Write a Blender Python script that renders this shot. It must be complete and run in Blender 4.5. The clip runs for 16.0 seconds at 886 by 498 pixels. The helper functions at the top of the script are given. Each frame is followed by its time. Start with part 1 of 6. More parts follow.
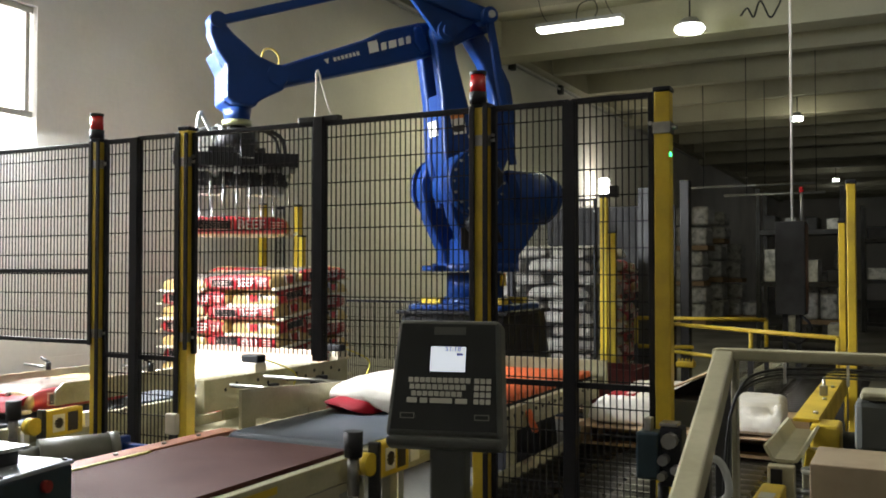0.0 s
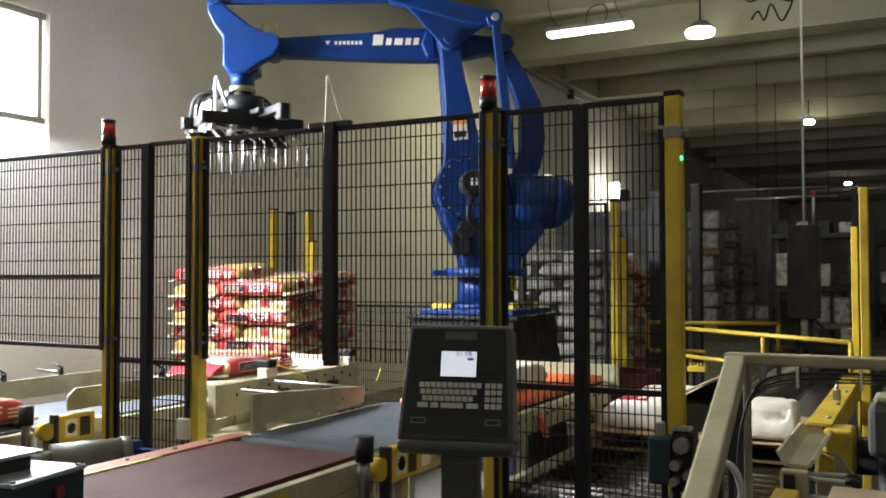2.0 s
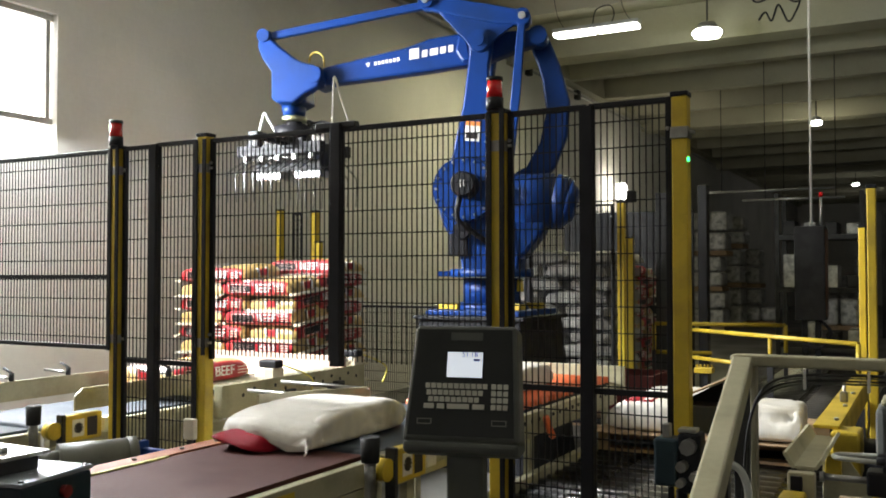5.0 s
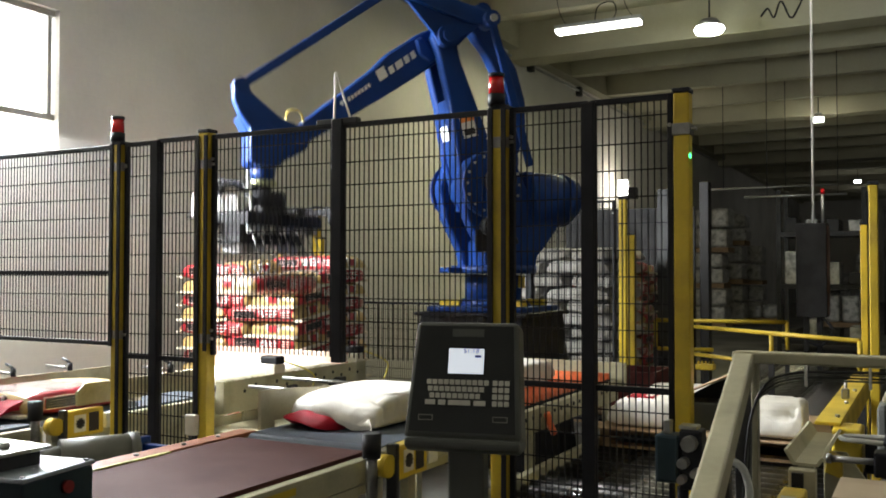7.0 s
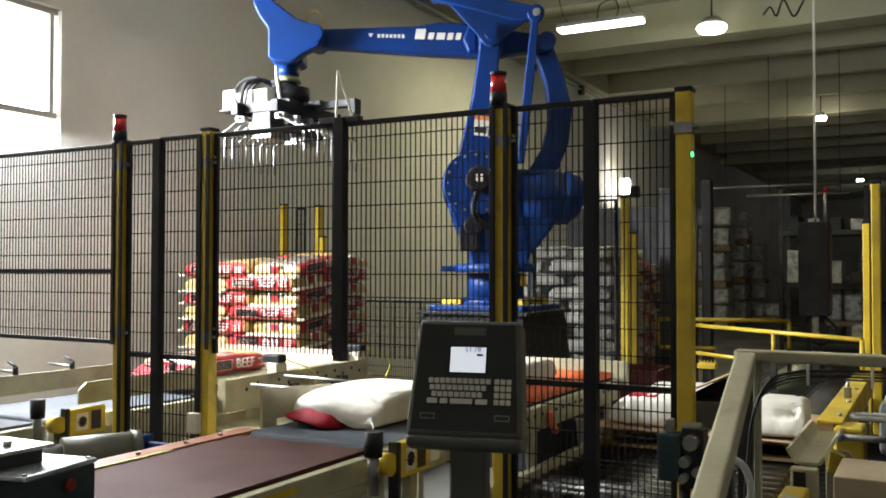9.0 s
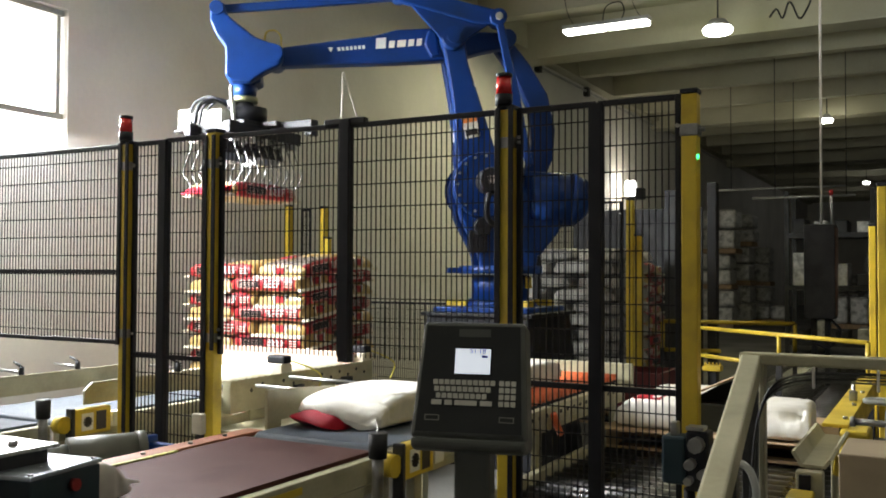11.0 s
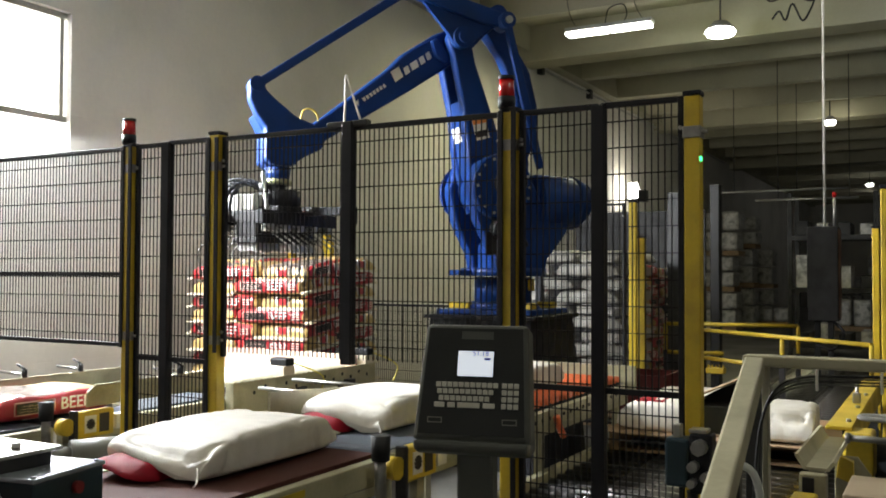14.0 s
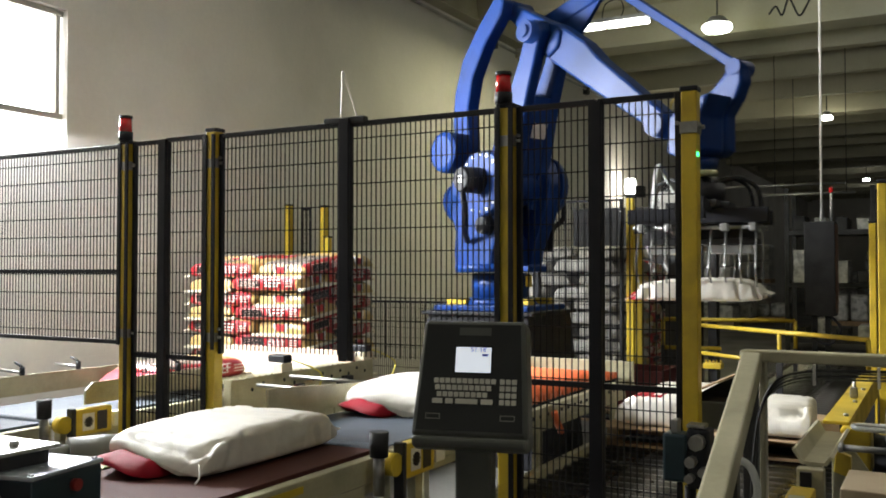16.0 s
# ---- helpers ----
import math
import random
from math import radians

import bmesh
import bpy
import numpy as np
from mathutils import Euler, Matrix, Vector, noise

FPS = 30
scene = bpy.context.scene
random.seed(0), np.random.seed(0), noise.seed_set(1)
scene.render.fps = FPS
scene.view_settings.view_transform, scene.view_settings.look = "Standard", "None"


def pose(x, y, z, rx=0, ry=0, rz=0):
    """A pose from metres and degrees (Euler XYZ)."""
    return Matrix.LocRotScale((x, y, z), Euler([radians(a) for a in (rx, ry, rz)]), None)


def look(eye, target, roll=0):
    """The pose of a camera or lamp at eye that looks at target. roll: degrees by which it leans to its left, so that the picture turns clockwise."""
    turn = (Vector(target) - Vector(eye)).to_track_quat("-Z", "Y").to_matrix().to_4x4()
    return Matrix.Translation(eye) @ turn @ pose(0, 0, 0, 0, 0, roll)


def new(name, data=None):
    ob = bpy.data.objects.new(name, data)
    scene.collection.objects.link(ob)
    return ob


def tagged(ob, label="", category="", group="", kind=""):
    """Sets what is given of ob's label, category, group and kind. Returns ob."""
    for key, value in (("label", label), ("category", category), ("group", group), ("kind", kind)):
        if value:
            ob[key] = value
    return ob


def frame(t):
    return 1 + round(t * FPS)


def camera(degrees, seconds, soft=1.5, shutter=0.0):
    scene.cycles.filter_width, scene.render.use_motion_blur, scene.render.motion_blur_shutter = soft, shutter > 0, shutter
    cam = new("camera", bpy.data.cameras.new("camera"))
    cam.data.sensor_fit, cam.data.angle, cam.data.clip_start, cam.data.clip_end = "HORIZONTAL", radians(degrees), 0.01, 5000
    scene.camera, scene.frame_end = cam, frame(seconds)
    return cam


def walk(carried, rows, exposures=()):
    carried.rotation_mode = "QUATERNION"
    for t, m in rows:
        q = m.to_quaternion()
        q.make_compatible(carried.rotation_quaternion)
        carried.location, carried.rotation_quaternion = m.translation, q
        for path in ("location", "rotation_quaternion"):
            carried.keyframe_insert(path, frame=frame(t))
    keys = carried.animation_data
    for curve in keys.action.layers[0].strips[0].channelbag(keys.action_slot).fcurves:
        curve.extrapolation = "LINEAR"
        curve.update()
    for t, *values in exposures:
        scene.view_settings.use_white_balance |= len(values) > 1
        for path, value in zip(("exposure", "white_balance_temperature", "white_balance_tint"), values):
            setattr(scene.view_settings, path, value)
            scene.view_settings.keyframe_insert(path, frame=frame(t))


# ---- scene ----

# ---------------------------------------------------------------- camera
cam = camera(52.0, 16.0, soft=1.85, shutter=0.5)
EYE = Vector((0.0, 0.0, 1.5))


def head_pose(yaw, pitch, roll):
    a, b = radians(yaw), radians(pitch)
    way = Vector((-math.sin(a) * math.cos(b), math.cos(a) * math.cos(b), math.sin(b)))
    return look(EYE, EYE + way, roll)


# seconds, turn to the left of +y, tilt up, roll
HEAD = [
    (0, 27.150, 1.390, 0.000), (0.5, 27.201, 1.442, -0.073), (1, 27.350, 1.486, -0.085),
    (1.5, 27.502, 1.550, -0.106), (2, 27.812, 1.687, -0.127), (2.5, 28.022, 1.715, -0.119),
    (3, 28.126, 1.696, -0.071), (3.5, 28.263, 1.741, -0.032), (4, 28.238, 1.790, -0.057),
    (6.5, 28.194, 1.572, 0.007), (7, 28.305, 1.510, 0.043), (7.5, 28.378, 1.455, 0.047),
    (8, 28.406, 1.461, -0.021), (8.5, 28.395, 1.444, 0.001), (9, 28.426, 1.420, 0.082),
    (11.5, 28.793, 1.524, 0.281), (12, 28.818, 1.474, 0.294), (12.5, 28.856, 1.501, 0.254),
    (13, 28.894, 1.665, 0.181), (13.5, 28.912, 1.704, 0.171), (14, 28.915, 1.663, 0.231),
    (14.5, 28.870, 1.577, 0.234), (15, 28.865, 1.435, 0.196), (15.5, 28.799, 1.395, 0.127),
    (16, 28.754, 1.429, 0.026)]
walk(cam, [(t, head_pose(a, b, c)) for t, a, b, c in HEAD], exposures=[(0.0, 0.34), (16.0, 0.36)])

# ---------------------------------------------------------------- light
world = bpy.data.worlds.new("sky")
world.use_nodes = True
scene.world = world
wn = world.node_tree.nodes
sky = wn.new("ShaderNodeTexSky")
sky.sky_type, sky.sun_disc = "NISHITA", False
sky.sun_elevation, sky.sun_rotation = radians(48), radians(246)
world.node_tree.links.new(sky.outputs[0], wn["Background"].inputs[0])
wn["Background"].inputs[1].default_value = 0.12

sun_data = bpy.data.lights.new("sun", "SUN")
sun_data.energy, sun_data.angle, sun_data.color = 4.0, radians(0.5), (1.0, 0.95, 0.86)
sun = new("sun", sun_data)
sun.matrix_world = look((-12, 1, 10), Vector((-12, 1, 10)) + Vector((1.85, 0.85, -2.3)))


def area(name, m, sx, sy, watts, colour):
    d = bpy.data.lights.new(name, "AREA")
    d.shape, d.size, d.size_y, d.energy, d.color = "RECTANGLE", sx, sy, watts, colour
    ob = new(name, d)
    ob.matrix_world = m
    return ob


def bulb(name, p, watts, colour, r=0.1):
    d = bpy.data.lights.new(name, "POINT")
    d.energy, d.color, d.shadow_soft_size = watts, colour, r
    ob = new(name, d)
    ob.location = p
    return ob


area("window_light", look((-6.08, 4.05, 3.06), (-3.38, 4.15, 2.20)), 1.8, 1.0, 620, (0.93, 0.97, 1.0))

# ---------------------------------------------------------------- materials
MATS = {}


def mat(name, colour, rough=0.5, metal=0.0, vary=0.12, scale=6.0, bump=0.0, fine=60.0, dirt=None, glow=0.0, coat=0.0):
    """A painted, rubber, metal or cloth surface: two scales of mottling, wear and fine relief."""
    if name in MATS:
        return MATS[name]
    m = bpy.data.materials.new(name)
    m.use_nodes = True
    n, l = m.node_tree.nodes, m.node_tree.links
    b = n["Principled BSDF"]
    tc = n.new("ShaderNodeTexCoord")
    big, small = n.new("ShaderNodeTexNoise"), n.new("ShaderNodeTexNoise")
    big.inputs["Scale"].default_value, small.inputs["Scale"].default_value = scale, fine
    big.inputs["Detail"].default_value, small.inputs["Detail"].default_value = 6, 3
    for q in (big, small):
        l.new(tc.outputs["Object"], q.inputs["Vector"])
    mix = n.new("ShaderNodeMix")
    mix.data_type = "RGBA"
    c = Vector(colour)
    d = Vector(dirt) if dirt else c * (1 - 2.2 * vary)
    mix.inputs["A"].default_value = (*(c * (1 + 0.5 * vary)), 1)
    mix.inputs["B"].default_value = (*d, 1)
    ramp = n.new("ShaderNodeValToRGB")
    ramp.color_ramp.elements[0].position, ramp.color_ramp.elements[1].position = 0.42, 0.75
    l.new(big.outputs["Fac"], ramp.inputs[0])
    add = n.new("ShaderNodeMath")
    add.operation = "MULTIPLY_ADD"
    add.inputs[1].default_value = 0.35
    l.new(small.outputs["Fac"], add.inputs[0])
    sub = n.new("ShaderNodeMath")
    sub.operation = "MULTIPLY"
    sub.inputs[1].default_value = 0.8
    l.new(ramp.outputs[0], sub.inputs[0])
    l.new(sub.outputs[0], add.inputs[2])
    l.new(add.outputs[0], mix.inputs["Factor"])
    l.new(mix.outputs["Result"], b.inputs["Base Color"])
    b.inputs["Metallic"].default_value = metal
    b.inputs["Coat Weight"].default_value = coat
    rr = n.new("ShaderNodeMapRange")
    rr.inputs["To Min"].default_value, rr.inputs["To Max"].default_value = max(0.03, rough - 0.12), min(1, rough + 0.12)
    l.new(big.outputs["Fac"], rr.inputs["Value"])
    l.new(rr.outputs[0], b.inputs["Roughness"])
    if bump:
        bp = n.new("ShaderNodeBump")
        bp.inputs["Strength"].default_value, bp.inputs["Distance"].default_value = bump, 0.01
        l.new(small.outputs["Fac"], bp.inputs["Height"])
        l.new(bp.outputs[0], b.inputs["Normal"])
    if glow:
        b.inputs["Emission Color"].default_value = (*colour, 1)
        b.inputs["Emission Strength"].default_value = glow
    MATS[name] = m
    return m


WALL = mat("painted block wall", (0.73, 0.71, 0.665), 0.75, vary=0.10, scale=0.7, bump=0.15, fine=25)
CEIL = mat("concrete ceiling", (0.40, 0.38, 0.28), 0.85, vary=0.12, scale=0.8, bump=0.2, fine=20)
FLOOR = mat("sealed concrete floor", (0.13, 0.125, 0.11), 0.6, vary=0.3, scale=0.9, bump=0.1, fine=30)
DARK = mat("dark steel", (0.035, 0.034, 0.035), 0.5, vary=0.3, bump=0.05)
BLACK = mat("black powder coat", (0.013, 0.013, 0.017), 0.55, vary=0.2)
for q in (BLACK, DARK):
    q.node_tree.nodes["Principled BSDF"].inputs["Specular IOR Level"].default_value = 0.28
RUBBER = mat("black rubber", (0.018, 0.018, 0.020), 0.65, vary=0.3, bump=0.1)
YELLOW = mat("yellow paint", (0.62, 0.44, 0.03), 0.42, vary=0.12, scale=5, dirt=(0.36, 0.25, 0.03))
BLUE = mat("robot blue paint", (0.004, 0.031, 0.165), 0.42, vary=0.15, scale=3, bump=0.05, dirt=(0.005, 0.024, 0.10))
BLUE.node_tree.nodes["Principled BSDF"].inputs["Specular IOR Level"].default_value = 0.22
BEIGE = mat("beige machine paint", (0.43, 0.40, 0.27), 0.42, vary=0.16, scale=4, dirt=(0.22, 0.20, 0.12))
STEEL = mat("worn steel", (0.42, 0.41, 0.39), 0.34, metal=1.0, vary=0.2, scale=8)
ALU = mat("cast aluminium", (0.46, 0.46, 0.45), 0.42, metal=0.8, vary=0.15)
MAROON = mat("maroon belt", (0.078, 0.026, 0.020), 0.8, vary=0.10, scale=3, bump=0.35, fine=220)
GREYBELT = mat("slate grey belt", (0.060, 0.072, 0.090), 0.5, vary=0.12, scale=3, bump=0.15, fine=200)
for q in (MAROON, GREYBELT):
    q.node_tree.nodes["Principled BSDF"].inputs["Specular IOR Level"].default_value = 0.25
ORANGE = mat("orange roller sleeve", (0.80, 0.16, 0.05), 0.5, vary=0.15)
PAPER = mat("white woven bag", (0.69, 0.655, 0.585), 0.6, vary=0.08, scale=5, bump=0.30, fine=20)


def crease(m, scales, strength):
    """Sharp paper folds: ridges of noise as relief, on top of a surface's own."""
    n, l = m.node_tree.nodes, m.node_tree.links
    tc, last = n.new("ShaderNodeTexCoord"), None
    for k, sc in enumerate(scales):
        tex, sub, ab, rng, bp = (n.new("ShaderNode" + q) for q in ("TexNoise", "Math", "Math", "MapRange", "Bump"))
        tex.inputs["Scale"].default_value, tex.inputs["Detail"].default_value, tex.inputs["Distortion"].default_value = sc, 1.5, 0.6
        sub.operation, sub.inputs[1].default_value, ab.operation = "SUBTRACT", 0.5, "ABSOLUTE"
        rng.inputs["From Max"].default_value = 0.10
        l.new(tc.outputs["Object"], tex.inputs["Vector"])
        l.new(tex.outputs["Fac"], sub.inputs[0])
        l.new(sub.outputs[0], ab.inputs[0])
        l.new(ab.outputs[0], rng.inputs["Value"])
        l.new(rng.outputs[0], bp.inputs["Height"])
        bp.inputs["Strength"].default_value, bp.inputs["Distance"].default_value = strength, 0.05 / sc
        if last:
            l.new(last.outputs[0], bp.inputs["Normal"])
        last = bp
    l.new(last.outputs[0], n["Principled BSDF"].inputs["Normal"])


crease(PAPER, (3.0, 8.0), 0.22)
REDBAG = mat("red bag print", (0.42, 0.022, 0.030), 0.38, vary=0.2, scale=7, bump=0.10, fine=25, coat=0.2)
REDEND = mat("bright red bag end", (0.33, 0.006, 0.020), 0.65, vary=0.18, scale=8, bump=0.3, fine=22)
REDEND.node_tree.nodes["Principled BSDF"].inputs["Specular IOR Level"].default_value = 0.15
YELBAG = mat("yellow bag print", (0.43, 0.29, 0.105), 0.42, vary=0.16, scale=7, bump=0.10, fine=25, coat=0.2)
CREAM = mat("cream stitched bag edge", (0.62, 0.56, 0.44), 0.5, vary=0.08)
INK = mat("white ink", (0.70, 0.68, 0.64), 0.5, vary=0.04)
BLACKINK = mat("black ink", (0.02, 0.015, 0.015), 0.45, vary=0.1)
CARD = mat("brown cardboard", (0.40, 0.27, 0.16), 0.8, vary=0.12, scale=6)
WOOD = mat("pallet wood", (0.38, 0.26, 0.15), 0.75, vary=0.2, scale=9, bump=0.2)
GREYPLASTIC = mat("grey plastic housing", (0.085, 0.088, 0.078), 0.5, vary=0.1, bump=0.1, fine=300)
PANEL = mat("dark keypad foil", (0.012, 0.013, 0.012), 0.45, vary=0.15)
KEY = mat("ivory key cap", (0.62, 0.60, 0.52), 0.5, vary=0.1)
SCREEN = mat("lit screen", (0.80, 0.86, 0.95), 0.3, vary=0.0, glow=0.5)
SCREENINK = mat("blue screen digits", (0.10, 0.12, 0.55), 0.4, vary=0.0)
REDLENS = mat("red beacon lens", (0.55, 0.01, 0.012), 0.2, vary=0.05, coat=0.6)
TUBE = mat("lit fluorescent diffuser", (1.0, 0.98, 0.90), 0.4, vary=0.0, glow=9.0)
HALO = mat("lit high bay diffuser", (0.98, 1.0, 0.92), 0.4, vary=0.0, glow=9.0)
GREENLED = mat("green indicator", (0.05, 0.9, 0.25), 0.4, vary=0.0, glow=3.0)
DAY = mat("glowing white backdrop", (0.98, 0.99, 1.0), 0.9, vary=0.0, glow=8.0)
WRAP = mat("stretch wrapped goods", (0.62, 0.61, 0.58), 0.3, vary=0.4, scale=7, bump=0.3, fine=18)
TEAL = mat("dark teal enamel", (0.012, 0.030, 0.042), 0.4, vary=0.15)
ORANGEP = mat("orange guide strip", (0.36, 0.13, 0.06), 0.6, vary=0.2)
ROPE = mat("white cord", (0.75, 0.72, 0.66), 0.8, vary=0.1)
CLEARHOSE = mat("milky hose", (0.55, 0.56, 0.52), 0.3, vary=0.1)
COPPER = mat("rust brown metal", (0.20, 0.11, 0.07), 0.4, metal=0.6, vary=0.3)
BINRED = mat("dull dark red paint", (0.11, 0.012, 0.012), 0.6, vary=0.25)
REDPAINT = mat("red machine paint", (0.30, 0.02, 0.02), 0.5, vary=0.2)

# ---------------------------------------------------------------- mesh helpers


def part(name, bm, material, parent=None, label="", smooth=False):
    me = bpy.data.meshes.new(name)
    bm.normal_update()
    bm.to_mesh(me)
    bm.free()
    for m in material if isinstance(material, (list, tuple)) else [material]:
        me.materials.append(m)
    if smooth:
        for p in me.polygons:
            p.use_smooth = True
    ob = new(name, me)
    if parent:
        ob.parent = parent
    if label:
        ob["label"] = label
    return ob


def share(name, ob, m, parent):
    c = new(name, ob.data)
    c.parent = parent
    c.matrix_basis = m
    return c


def thing(name, label, category, m=None, group="", kind=""):
    ob = new(name)
    if m is not None:
        ob.matrix_basis = m
    return tagged(ob, label, category, group, kind)


def box(bm, x0, x1, y0, y1, z0, z1, bevel=0.0, m=None, mi=0):
    v = [bm.verts.new((x, y, z)) for x in (x0, x1) for y in (y0, y1) for z in (z0, z1)]
    fs = [bm.faces.new([v[k] for k in q]) for q in
          ((0, 1, 3, 2), (4, 6, 7, 5), (0, 4, 5, 1), (2, 3, 7, 6), (0, 2, 6, 4), (1, 5, 7, 3))]
    for f in fs:
        f.material_index = mi
    if bevel:
        es = list({e for f in fs for e in f.edges})
        r = bmesh.ops.bevel(bm, geom=es, offset=bevel, segments=2, affect="EDGES", profile=0.5)
        v = list({w for f in r["faces"] for w in f.verts} | {w for w in v if w.is_valid})
    if m is not None:
        bmesh.ops.transform(bm, matrix=m, verts=v)
    return bm


def rod(bm, a, b, r, seg=12, r2=None, mi=0):
    """A closed rod from a to b."""
    a, b = Vector(a), Vector(b)
    q = (b - a).to_track_quat("Z", "Y").to_matrix()
    r2 = r if r2 is None else r2
    ra = [bm.verts.new(a + q @ Vector((r * math.cos(t), r * math.sin(t), 0))) for t in (2 * math.pi * k / seg for k in range(seg))]
    rb = [bm.verts.new(b + q @ Vector((r2 * math.cos(t), r2 * math.sin(t), 0))) for t in (2 * math.pi * k / seg for k in range(seg))]
    fs = [bm.faces.new(ra[::-1]), bm.faces.new(rb)]
    for k in range(seg):
        f = bm.faces.new((ra[k], ra[(k + 1) % seg], rb[(k + 1) % seg], rb[k]))
        f.smooth = True
        fs.append(f)
    for f in fs:
        f.material_index = mi
    return bm


def hose(bm, pts, r, seg=8, steps=6):
    """A bent hose through the points."""
    p = [Vector(q) for q in pts]
    path = []
    for k in range(len(p) - 1):
        a, b, c, d = p[max(k - 1, 0)], p[k], p[k + 1], p[min(k + 2, len(p) - 1)]
        for s in range(steps):
            t = s / steps
            path.append(0.5 * (2 * b + (c - a) * t + (2 * a - 5 * b + 4 * c - d) * t * t + (3 * b - a - 3 * c + d) * t ** 3))
    path.append(p[-1])
    rings = []
    for k, c in enumerate(path):
        way = (path[min(k + 1, len(path) - 1)] - path[max(k - 1, 0)]).normalized()
        q = way.to_track_quat("Z", "Y").to_matrix()
        rings.append([bm.verts.new(c + q @ Vector((r * math.cos(t), r * math.sin(t), 0))) for t in (2 * math.pi * j / seg for j in range(seg))])
    for a, b in zip(rings, rings[1:]):
        # line up the rings
        o = min(range(seg), key=lambda s: (b[s].co - a[0].co).length)
        for j in range(seg):
            f = bm.faces.new((a[j], a[(j + 1) % seg], b[(j + 1 + o) % seg], b[(j + o) % seg]))
            f.smooth = True
    bm.faces.new(rings[0][::-1])
    bm.faces.new(rings[-1])
    return bm


def slab(bm, outline, y0, y1, bevel=0.0, mi=0, axis="y"):
    """An outline of (x, z) drawn out from y0 to y1 (or (x, y) from z0 to z1 with axis z, (y, z) from x0 to x1 with axis x)."""
    put = {"y": lambda a, b, c: (a, c, b), "z": lambda a, b, c: (a, b, c), "x": lambda a, b, c: (c, a, b)}[axis]
    lo = [bm.verts.new(put(a, b, y0)) for a, b in outline]
    hi = [bm.verts.new(put(a, b, y1)) for a, b in outline]
    n = len(outline)
    fs = [bm.faces.new(lo), bm.faces.new(hi[::-1])]
    fs += [bm.faces.new((lo[k], hi[k], hi[(k + 1) % n], lo[(k + 1) % n])) for k in range(n)]
    bmesh.ops.recalc_face_normals(bm, faces=fs)
    for f in fs:
        f.material_index = mi
    if bevel:
        bmesh.ops.bevel(bm, geom=list({e for f in fs for e in f.edges}), offset=bevel, segments=2, affect="EDGES", profile=0.5)
    return bm


def B():
    return bmesh.new()


def text_part(name, words, size, material, parent, m, label=""):
    cu = bpy.data.curves.new(name, "FONT")
    cu.body, cu.size, cu.extrude, cu.align_x, cu.align_y = words, size, 0.0015, "CENTER", "CENTER"
    ob = bpy.data.objects.new(name, cu)
    scene.collection.objects.link(ob)
    dg = bpy.context.evaluated_depsgraph_get()
    me = bpy.data.meshes.new_from_object(ob.evaluated_get(dg))
    bpy.data.objects.remove(ob)
    me.materials.clear()
    me.materials.append(material)
    o = new(name, me)
    o.parent = parent
    o.matrix_basis = m
    if label:
        o["label"] = label
    return o


# ---------------------------------------------------------------- the hall
def structure(name, bm, material, label):
    return tagged(part(name, bm, material), label, name.rstrip("_0123456789"), "", "structure")


def block_wall_material():
    m = WALL.copy()
    m.name = "painted block wall with courses"
    n, l = m.node_tree.nodes, m.node_tree.links
    tc, sep, com, br, bp = (n.new("ShaderNode" + k) for k in ("TexCoord", "SeparateXYZ", "CombineXYZ", "TexBrick", "Bump"))
    br.inputs["Scale"].default_value = 1.0
    br.inputs["Brick Width"].default_value, br.inputs["Row Height"].default_value, br.inputs["Mortar Size"].default_value = 0.40, 0.20, 0.008
    br.inputs["Mortar Smooth"].default_value = 0.6
    l.new(tc.outputs["Object"], sep.inputs[0])
    l.new(sep.outputs[1], com.inputs[0])
    l.new(sep.outputs[2], com.inputs[1])
    l.new(com.outputs[0], br.inputs["Vector"])
    bp.invert = True
    bp.inputs["Strength"].default_value, bp.inputs["Distance"].default_value = 0.15, 0.004
    l.new(br.outputs["Fac"], bp.inputs["Height"])
    l.new(bp.outputs[0], n["Principled BSDF"].inputs["Normal"])
    return m


BLOCKWALL = block_wall_material()
WX, CZ = -6.25, 5.25            # west wall face, ceiling height
WY0, WY1, WZ0, WZ1 = 3.1, 5.0, 2.50, 3.64   # window opening

bm = B()
box(bm, WX - 0.5, 15, -6, 52, -0.2, 0)
structure("floor", bm, FLOOR, "worn sealed grey concrete warehouse floor")
bm = B()
for y0, y1, z0, z1 in ((-6, WY0, 0, 5.6), (WY1, 52, 0, 5.6), (WY0, WY1, 0, WZ0), (WY0, WY1, WZ1, 5.6)):
    box(bm, WX - 0.2, WX, y0, y1, z0, z1)
structure("wall_west", bm, BLOCKWALL, "tall grey painted block wall beside the palletising cell")
bm = B()
box(bm, 15, 15.3, -6, 52, 0, 5.6)
structure("wall_east", bm, WALL, "plain grey painted warehouse wall")
bm = B()
box(bm, WX, 15, 52, 52.3, 0, 5.6)
structure("wall_north", bm, WALL, "plain grey wall at the dark end of the hall")
bm = B()
box(bm, WX, 15, -6.3, -6, 0, 5.6)
structure("wall_south", bm, WALL, "plain grey warehouse wall behind the packing line")
